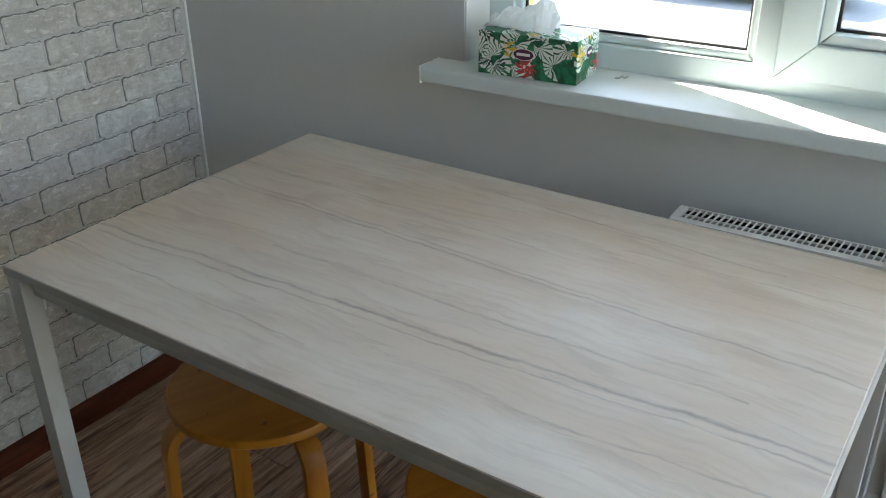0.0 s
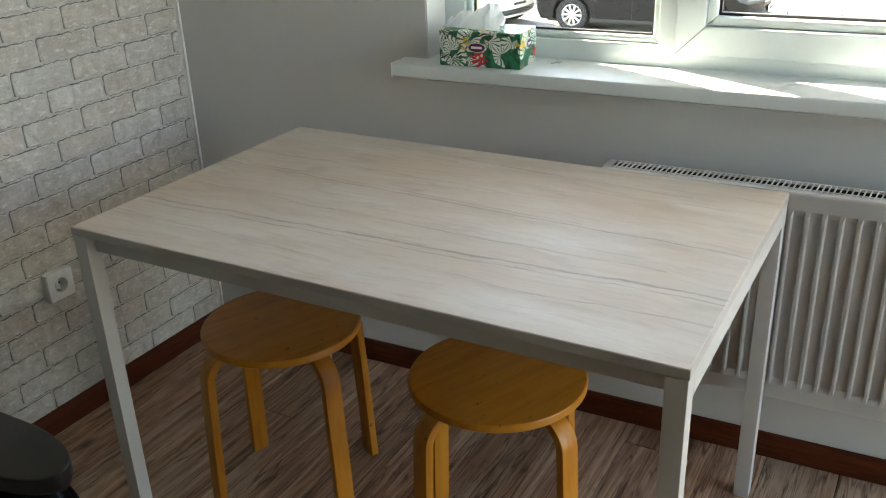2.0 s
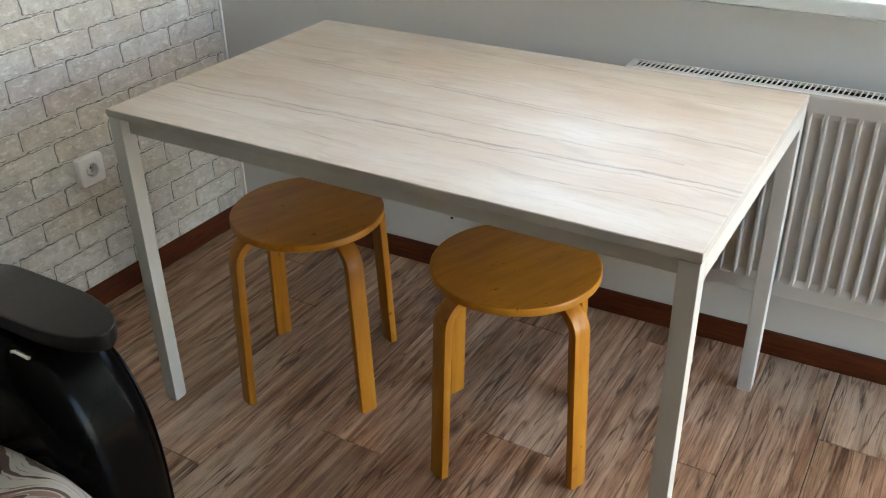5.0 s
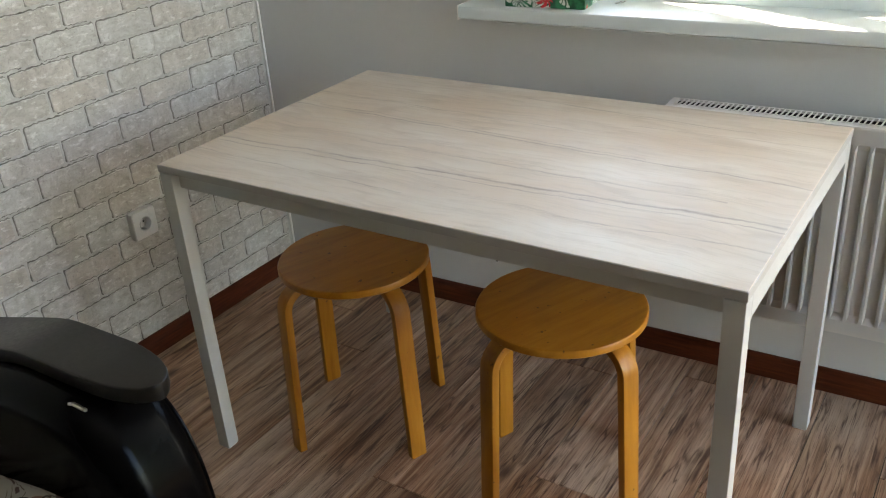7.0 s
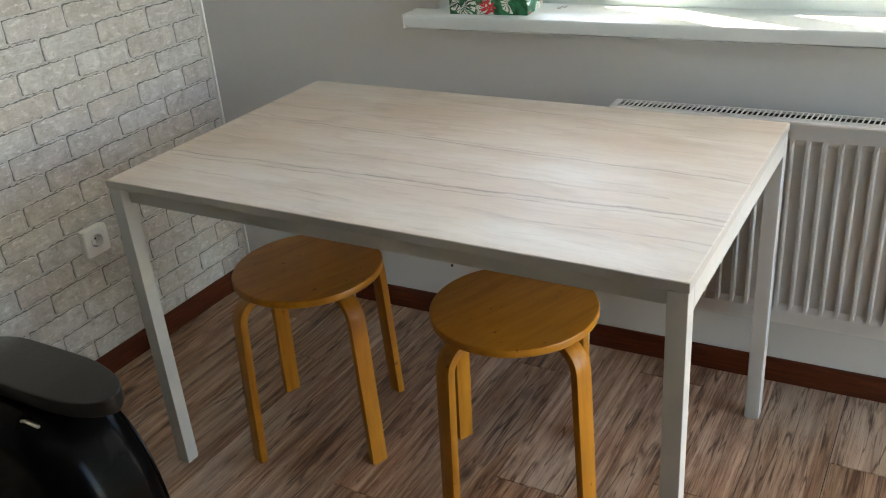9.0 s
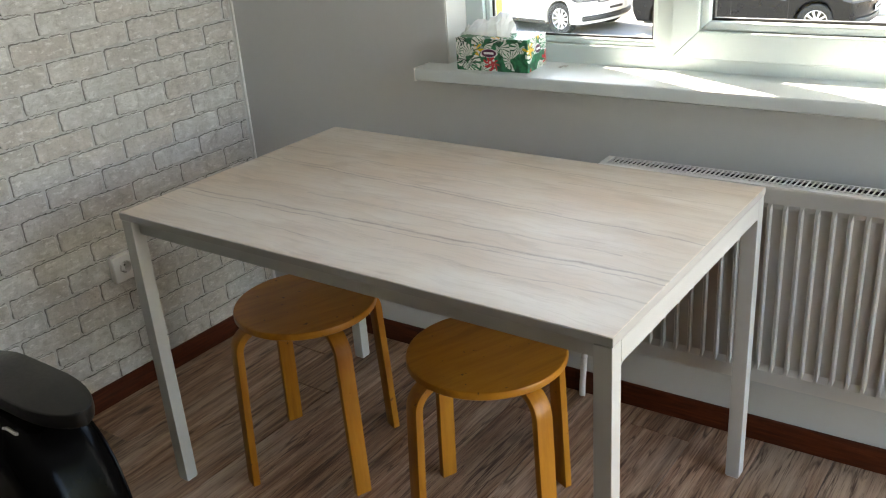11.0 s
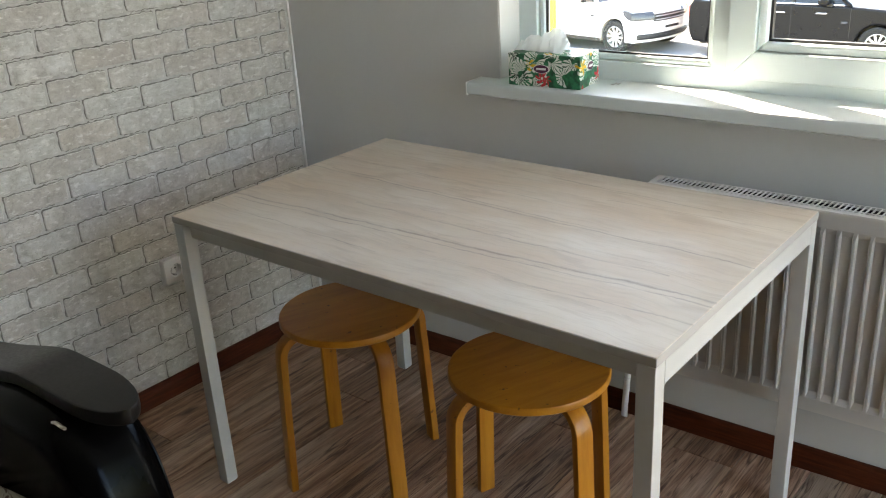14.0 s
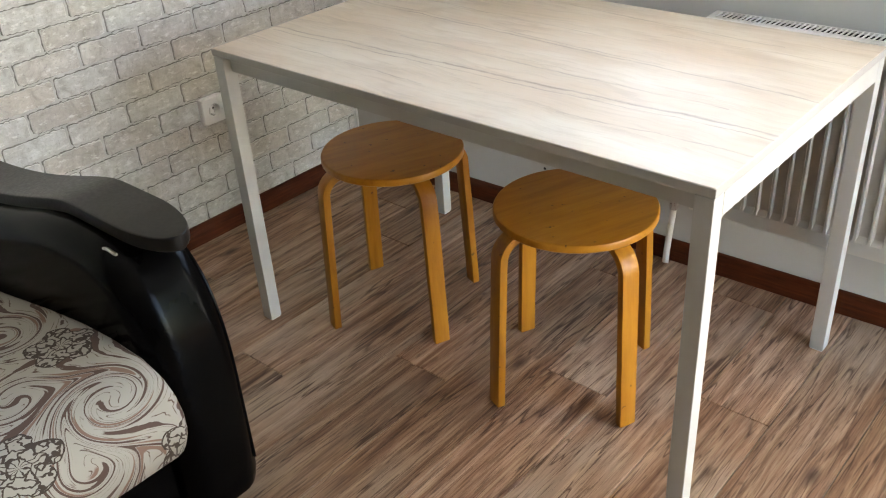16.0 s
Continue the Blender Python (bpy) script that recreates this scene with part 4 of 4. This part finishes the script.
def make_asphalt():
    m = Mat("pale_asphalt", 0.9)
    co = m.coords()
    c = m.ramp(m.noise(co, 0.6, 6, 0.6), (0.3, (0.155, 0.158, 0.16)), (0.7, (0.225, 0.23, 0.235)))
    c = m.mix(m.ramp(m.noise(co, 60, 3), (0.55, 0.0), (0.7, 0.5)), c, (0.10, 0.10, 0.10))
    return m.done(c)


M_ASPHALT = make_asphalt()
M_KERB = paint("concrete_kerb", (0.42, 0.41, 0.39), 0.9, 0.15, 8)
M_SOIL = paint("dry_soil", (0.17, 0.125, 0.09), 0.95, 0.35, 3)
M_WHITECAR = paint("white_car_paint", (0.80, 0.80, 0.79), 0.2, 0.01, 2, coat=0.6)
M_BLACKCAR = paint("dark_grey_car_paint", (0.006, 0.006, 0.007), 0.3, 0.05, 2, coat=0.08)
M_BLACKCAR.node_tree.nodes["Principled BSDF"].inputs["Specular IOR Level"].default_value = 0.2
M_TYRE = paint("tyre_rubber", (0.02, 0.02, 0.02), 0.85)
M_RIM = paint("silver_rim", (0.62, 0.62, 0.63), 0.35, 0.05, 20, metal=0.6)
M_CARGLASS = paint("tinted_car_glass", (0.02, 0.025, 0.03), 0.05, 0.02, 2)
M_TRIM = paint("black_car_trim", (0.018, 0.018, 0.019), 0.5)
M_CHROME = paint("chrome_strip", (0.75, 0.75, 0.76), 0.12, 0.02, 20, metal=1.0)
M_LAMP = paint("headlamp_lens", (0.05, 0.055, 0.065), 0.12, 0.1, 60)
M_TAIL = paint("red_lamp_lens", (0.42, 0.015, 0.02), 0.15, 0.1, 60)
M_LEAF = paint("bush_leaf", (0.075, 0.125, 0.030), 0.6, 0.4, 5)
M_BARK = paint("bush_twig", (0.10, 0.07, 0.05), 0.9, 0.2, 20)

setting("ground", slab((-400, -400, GROUND - 0.4), (400, 900, GROUND)), M_ASPHALT, "sunlit grey asphalt yard below the window", "asphalt")
setting("ground", slab((-60, 17.6, GROUND - 0.05), (60, 30, GROUND + 0.11)), M_SOIL, "bare dry soil strip behind the kerb", "soil")
kerb = setting("kerb", slab((-60, 17.42, GROUND - 0.1), (60, 17.597, GROUND + 0.10)), M_GAP, "pale concrete kerb along the parking bay", "kerb")
kerb_mesh = mesh_of("kerb_stone", slab((0.006, -0.006, 0), (0.994, 0.186, 0.135), 0.015, 2), M_KERB)
for k in range(26):
    st = new("kerb_stone", kerb_mesh)
    st.parent = kerb
    st.matrix_basis = pose(-18 + k, 17.415, GROUND - 0.005)


def make_wheel(parent, x, y, z, side):
    """Tyre, dished rim and ten spokes; side is -1 for wheels that face the window."""
    prof = [(0.200, 0.0), (0.215, -0.012), (0.285, -0.018), (0.305, -0.002), (0.312, 0.03), (0.312, 0.16), (0.300, 0.19), (0.200, 0.19)]

    def turn(prof, n=36):
        bm = bmesh.new()
        rings = [[bm.verts.new((r * math.cos(2 * math.pi * k / n), d * -side, r * math.sin(2 * math.pi * k / n))) for k in range(n)] for r, d in prof]
        for a, b in zip(rings, rings[1:] + rings[:1]):
            for k in range(n):
                bm.faces.new((a[k], a[(k + 1) % n], b[(k + 1) % n], b[k]))
        bmesh.ops.recalc_face_normals(bm, faces=bm.faces[:])
        return bm

    w = part("wheel", turn(prof), M_TYRE, parent)
    w.matrix_basis = pose(x, y, z)
    part("rim", turn([(0.203, 0.004), (0.190, 0.000), (0.182, 0.020), (0.182, 0.10), (0.203, 0.10)]), M_RIM, w, "silver rim")
    part("hub_well", rod([(0, 0.095 * -side, 0), (0, 0.10 * -side, 0)], 0.185, 28), M_TRIM, w)
    spokes = bmesh.new()
    for k in range(10):
        b = prism([(0.03, -0.017), (0.188, -0.026), (0.188, 0.012), (0.03, 0.012)], "y", *sorted((0.012 * -side, 0.035 * -side)))
        join(spokes, b, Matrix.Rotation(2 * math.pi * k / 10, 4, "Y"))
    part("spokes", spokes, M_RIM, w)
    part("hub_cap", rod([(0, 0.008 * -side, 0), (0, 0.04 * -side, 0)], 0.048, 16), M_RIM, w)


def make_car(m, paintwork, label, base, rear, front, rw, fw, belt, roof, rake, chrome):
    """A hatchback that faces +x, standing on z = 0; its near side lies in y = 0. base: sill height; rear, front, rw, fw: x of ends and wheels."""
    car = thing("car", m, label, "car")
    W, R = 1.70, 0.355

    def arch(c):
        return [(c + R * math.cos(a), 0.30 + R * math.sin(a)) for a in (math.pi - math.pi * k / 14 for k in range(15))]

    def rounded(bm):
        """Sweeps the front back towards both flanks."""
        for k in range(1, 10):
            bmesh.ops.bisect_plane(bm, geom=bm.verts[:] + bm.edges[:] + bm.faces[:], plane_co=(0, W * k / 10, 0), plane_no=(0, 1, 0))
        for v in bm.verts:
            f = abs(v.co.y / W * 2 - 1)
            v.co.x -= 0.26 * f ** 2.6 * min(1.0, max(0.0, (v.co.x - fw - 0.15) / (front - fw - 0.15)))
        return bm

    low = [(rear + 0.10, base), (rw - R, base)] + arch(rw)[1:-1] + [(rw + R, base), (fw - R, base)] + arch(fw)[1:-1] + [(fw + R, base), (front - 0.07, base + 0.005)]
    nose = [(front - 0.03, base + 0.16), (front, 0.45), (front - 0.015, 0.66), (front - 0.07, 0.80), (front - 0.26, 0.88), (rake + 0.55, belt - 0.03)]
    tail = [(rear + 0.10, belt + 0.02), (rear + 0.015, belt - 0.10), (rear, 0.60), (rear + 0.02, 0.38)]
    body = part("body", rounded(prism(low + nose + tail, "y", 0.0, W, 0.05, 4)), paintwork, car)
    part("underbody", slab((rear + 0.2, 0.12, 0.17), (front - 0.3, W - 0.12, 0.42)), M_TRIM, car, "dark underside")
    # cabin: a tapered shell, glass all round with painted roof and pillars
    glass = bmesh.new()
    foot = [(rake + 0.62, 0.05), (rear + 0.16, 0.05), (rear + 0.16, W - 0.05), (rake + 0.62, W - 0.05)]
    head = [(rake - 0.12, 0.20), (rear + 0.52, 0.20), (rear + 0.52, W - 0.20), (rake - 0.12, W - 0.20)]
    lo = [glass.verts.new((x, y, belt - 0.03)) for x, y in foot]
    hi = [glass.verts.new((x, y, roof - 0.05)) for x, y in head]
    glass.faces.new(lo), glass.faces.new(hi)
    for i in range(4):
        glass.faces.new((lo[i], lo[(i + 1) % 4], hi[(i + 1) % 4], hi[i]))
    bmesh.ops.recalc_face_normals(glass, faces=glass.faces[:])
    part("windows", glass, M_CARGLASS, car, "tinted glass cabin")
    part("roof", slab((rear + 0.48, 0.17, roof - 0.07), (rake - 0.06, W - 0.17, roof), 0.03, 3), paintwork, car)

    def on_side(x, z):
        f = (z - belt + 0.03) / (roof - belt - 0.02)
        return (x, 0.05 + 0.15 * f - 0.012, z)

    mid = (fw + rw) / 2 - 0.12
    for x0, x1 in ((mid, mid - 0.04), (rake + 0.60, rake - 0.10), (rear + 0.24, rear + 0.58)):
        part("pillar", rod([on_side(x0, belt - 0.03), on_side(x1, roof - 0.05)], 0.034, 8), M_TRIM if x0 == mid else paintwork, car)
    strip = [(rear + 0.26, -0.004, belt - 0.015), (mid, -0.004, belt - 0.020), (rake + 0.50, -0.004, belt - 0.030)]
    part("belt_strip", rod([(x, 0.022, z + 0.012) for x, _, z in strip], 0.014, 6), M_CHROME if chrome else M_TRIM, car)
    # door shut lines, handles, side strip, mirror
    for x, z0 in ((mid - 0.02, 0.22), (fw - R - 0.10, 0.26), (rw + R + 0.03, 0.45)):
        part("door_line", slab((x - 0.004, -0.0015, base + z0 - 0.16), (x + 0.004, 0.01, belt - 0.06)), M_TRIM, body)
    for x in (mid - 0.20, mid + 0.72 if mid + 0.72 < rake + 0.2 else mid + 0.5):
        part("door_handle", slab((x - 0.09, -0.035, belt - 0.17), (x + 0.09, 0.004, belt - 0.145), 0.008), M_CHROME if chrome else paintwork, car)
    part("sill_strip", slab((rw + R + 0.01, -0.004, base - 0.005), (fw - R - 0.01, 0.03, base + 0.05), 0.008), M_TRIM, car)
    mirror = part("mirror", slab((rake + 0.10, -0.19, belt - 0.01), (rake + 0.28, 0.03, belt + 0.12), 0.045, 4), paintwork, car)
    part("mirror_foot", slab((rake + 0.22, -0.06, belt - 0.04), (rake + 0.32, 0.05, belt + 0.02), 0.01), M_TRIM, mirror)
    # front: lamps, grille, bumper mouth, plate with a plain bar; rear lamps
    for y in (0.02, W - 0.40):
        part("headlight", rounded(prism([(front - 0.42, 0.825), (front - 0.36, 0.735), (front - 0.20, 0.665), (front + 0.004, 0.640), (front + 0.004, 0.715), (front - 0.05, 0.785), (front - 0.20, 0.835)], "y", y - 0.026, y + 0.40, 0.012)), M_LAMP, car, "clear headlight")
        part("tail_light", slab((rear - 0.006, y, 0.62), (rear + 0.18, y + 0.24, 0.90), 0.04, 3), M_TAIL, car, "red tail light")
    part("grille", rounded(slab((front - 0.06, 0.40, 0.60), (front + 0.010, W - 0.40, 0.74), 0.02)), M_TRIM, car)
    for z in (0.635, 0.70):
        part("grille_bar", rounded(slab((front, 0.42, z - 0.008), (front + 0.018, W - 0.42, z + 0.008), 0.003)), M_RIM, car)
    part("bumper_mouth", rounded(slab((front - 0.12, 0.10, 0.28), (front + 0.012, W - 0.10, 0.38), 0.03, 2)), M_TRIM, car)
    plate = part("number_plate", slab((front + 0.005, W / 2 - 0.26, 0.43), (front + 0.022, W / 2 + 0.26, 0.54), 0.004), M_PLASTIC, car, "white plate")
    part("plain_bar", slab((front + 0.020, W / 2 - 0.20, 0.460), (front + 0.025, W / 2 + 0.20, 0.510)), M_TRIM, plate)
    part("side_lamp", slab((fw - R - 0.24, -0.008, 0.66), (fw - R - 0.14, 0.01, 0.70), 0.004), M_LAMP, car)
    for x in (rw, fw):
        make_wheel(car, x, 0.03, 0.312, -1)
        make_wheel(car, x, W - 0.03, 0.312, 1)
        part("arch_liner", slab((x - R + 0.02, 0.20, 0.30), (x + R - 0.02, W - 0.20, 0.66), 0.02), M_TRIM, car)
    return car


make_car(pose(-6.42, 14.10, GROUND, 0, 0, -12), M_WHITECAR, "white parked hatchback with silver wheels and dark grille", 0.22, -3.15, 0.70, -2.48, 0.0, 0.96, 1.50, -1.05, False)
make_car(pose(-4.46, 14.72, GROUND, 0, 0, 2), M_BLACKCAR, "dark grey parked hatchback with chrome window strip", 0.22, -0.72, 3.45, 0.0, 2.62, 0.98, 1.52, 1.55, True)


def make_bush(x, y, tall, wide, seed):
    """A leafy shrub: twigs from one root, and a ragged crown of small leaves."""
    rng = random.Random(seed)
    bush = thing("bush", pose(x, y, GROUND + 0.11), "leafy green shrub on dry soil behind the kerb", "bush", "shrubs behind the kerb")
    twigs, leaves = bmesh.new(), bmesh.new()
    for k in range(16):
        a, reach = rng.uniform(0, 6.28), rng.uniform(0.3, 1.0)
        tip = Vector((math.cos(a) * wide * reach, math.sin(a) * wide * reach, tall * rng.uniform(0.45, 1.0)))
        bend = Vector((tip.x * 0.4, tip.y * 0.4, tip.z * 0.55))
        rod([(0, 0, -0.02), bend, tip], 0.012, 5, twigs)
        for _ in range(90):
            f = rng.uniform(0.35, 1.05)
            c = (bend * (1 - f) + tip * f) + Vector((rng.gauss(0, 0.13), rng.gauss(0, 0.13), rng.gauss(0, 0.11)))
            c.z = max(c.z, 0.03)
            d = Vector((rng.uniform(-1, 1), rng.uniform(-1, 1), rng.uniform(-0.4, 1))).normalized() * rng.uniform(0.035, 0.07)
            s = d.cross(Vector((rng.uniform(-1, 1), rng.uniform(-1, 1), 0.5))).normalized() * 0.02
            leaves.faces.new([leaves.verts.new(p) for p in (c, c + d * 0.5 + s, c + d, c + d * 0.5 - s)])
    part("twigs", twigs, M_BARK, bush)
    part("crown", leaves, M_LEAF, bush, smooth=False)


for i, (x, y, tall, wide) in enumerate(((-7.9, 18.4, 1.3, 0.9), (-6.3, 18.7, 1.1, 0.8), (-9.4, 18.6, 1.5, 1.0))):
    make_bush(x, y, tall, wide, i)

# ---------- laminate boards ----------
BOARD, LONG, X0 = 0.1675, 1.285, 1.0550
ENDS = (0.163, -0.286, 0.245, -0.162, 0.62, 0.066, -0.35, 0.41, -0.52, 0.12, -0.05, -0.690, 0.30, -0.465)
shared = {}
for col in range(-7, 18):
    xl = X0 + col * BOARD
    xr = min(xl + BOARD, ROOM_X)
    xl = max(xl, 0.0)
    if xr - xl < 0.01:
        continue
    cut = ENDS[(col + 14) % 14] - 4 * LONG
    while cut < 0.44:
        y0, y1 = max(cut, ROOM_Y), min(cut + LONG, 0.302 + 0.0314 * xl)
        cut += LONG
        if y1 - y0 < 0.02:
            continue
        key = (round(xr - xl, 3), round(y1 - y0, 3))
        if key not in shared:
            shared[key] = mesh_of("board", slab((0.0007, 0.0007, -0.0095), (key[0] - 0.0007, key[1] - 0.0007, 0.0), 0.0014, 1), M_PLANK, smooth=False)
        ob = new("board", shared[key])
        ob.parent = floor
        ob.matrix_basis = pose(xl, y0, 0)

# ---------- wallpaper bricks ----------
PITCH, COURSE, Z0, GAPW = 0.178, 0.0645, 1.118, 0.0090


def brick_mesh(seed, width):
    """A low brick with wavering edges, and the grey joint shadow along its upper and one upright edge."""
    rng = random.Random(seed)
    bm = bmesh.new()
    h, n = (COURSE - GAPW) / 2, 22
    w = width / 2

    def edge(a, b):
        sag, phase = rng.uniform(0.0004, 0.0014), rng.uniform(0, 6.28)
        return [(a[0] + (b[0] - a[0]) * k / n + rng.uniform(-0.0015, 0.0015), a[1] + (b[1] - a[1]) * k / n + sag * math.sin(phase + 5.0 * k / n) + rng.uniform(-0.0017, 0.0017)) for k in range(n)]

    r = 0.0065

    def corner(sy, sz, lo, hi):
        g = r * rng.uniform(0.6, 1.25)
        turn = [lo + (hi - lo) * k / 3 for k in range(4)]
        return [(sy * (w - g) + g * math.cos(radians(a)), sz * (h - g) + g * math.sin(radians(a))) for a in turn]

    def upright(s):
        return [(s * w + rng.uniform(-0.0012, 0.0012), s * h * f) for f in (-0.35, 0.0, 0.35)]

    pts = edge((-w + r * 1.3, -h), (w - r * 1.3, -h)) + corner(1, -1, -90, 0) + upright(1) + corner(1, 1, 0, 90) + edge((w - r * 1.3, h), (-w + r * 1.3, h)) + corner(-1, 1, 90, 180) + upright(-1) + corner(-1, -1, 180, 270)
    back = [bm.verts.new((0.0, y, z)) for y, z in pts]
    front = [bm.verts.new((0.0022, y - math.copysign(min(abs(y), rng.uniform(0.0006, 0.0026)), y), z * (1 - rng.uniform(0.015, 0.10)))) for y, z in pts]
    m = len(pts)
    bm.faces.new(front)
    for i in range(m):
        bm.faces.new((back[i], back[(i + 1) % m], front[(i + 1) % m], front[i])).material_index = 2
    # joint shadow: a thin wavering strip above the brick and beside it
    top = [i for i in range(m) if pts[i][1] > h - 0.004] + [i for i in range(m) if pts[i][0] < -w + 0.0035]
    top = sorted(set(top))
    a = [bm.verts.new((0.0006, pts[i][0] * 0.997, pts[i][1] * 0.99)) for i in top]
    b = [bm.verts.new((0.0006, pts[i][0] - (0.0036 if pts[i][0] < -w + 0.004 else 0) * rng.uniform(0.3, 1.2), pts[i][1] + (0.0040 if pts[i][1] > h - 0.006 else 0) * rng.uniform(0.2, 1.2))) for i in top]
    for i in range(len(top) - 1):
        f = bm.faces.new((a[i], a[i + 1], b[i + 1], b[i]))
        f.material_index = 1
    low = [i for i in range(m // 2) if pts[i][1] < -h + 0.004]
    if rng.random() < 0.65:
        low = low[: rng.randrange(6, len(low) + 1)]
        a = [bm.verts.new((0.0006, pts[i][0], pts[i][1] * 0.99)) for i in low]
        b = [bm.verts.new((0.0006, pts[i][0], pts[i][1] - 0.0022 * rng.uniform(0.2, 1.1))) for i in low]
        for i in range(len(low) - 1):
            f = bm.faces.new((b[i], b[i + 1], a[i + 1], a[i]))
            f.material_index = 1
    bmesh.ops.recalc_face_normals(bm, faces=bm.faces[:])
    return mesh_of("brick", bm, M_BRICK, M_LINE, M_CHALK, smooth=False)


kinds = [brick_mesh(k, PITCH - GAPW) for k in range(14)]
ends = {}
rng = random.Random(8)
far = []
for c in range(-23, 18):
    z = Z0 - COURSE * c
    if z < 0.075 or z > ROOM_Z - 0.03:
        continue
    y = (0.079 if c % 2 else -0.010) - 21 * PITCH
    while y < 0.30:
        lo, hi = max(y, ROOM_Y), min(y + PITCH, 0.290)
        y += PITCH
        if hi - lo < 0.03:
            continue
        if hi - lo < PITCH - 0.002:
            key = round(hi - lo, 3)
            me = ends.setdefault(key, brick_mesh(99 + len(ends), key - GAPW))
        else:
            me = kinds[rng.randrange(len(kinds))]
        if lo > -1.35 and z < 1.36:
            ob = new("brick", me)
            ob.parent = wall_w
            ob.matrix_basis = pose(0.0, (lo + hi) / 2, z)
        else:
            far.append((me, (lo + hi) / 2, z))
bm = bmesh.new()
for me, y, z in far:
    n0 = len(bm.verts)
    bm.from_mesh(me)
    bm.verts.ensure_lookup_table()
    for v in bm.verts[n0:]:
        v.co.y += y
        v.co.z += z
ob = part("distant_bricks", bm, (M_BRICK, M_LINE, M_CHALK), wall_w, smooth=False)
tagged(ob, kind="stuff")
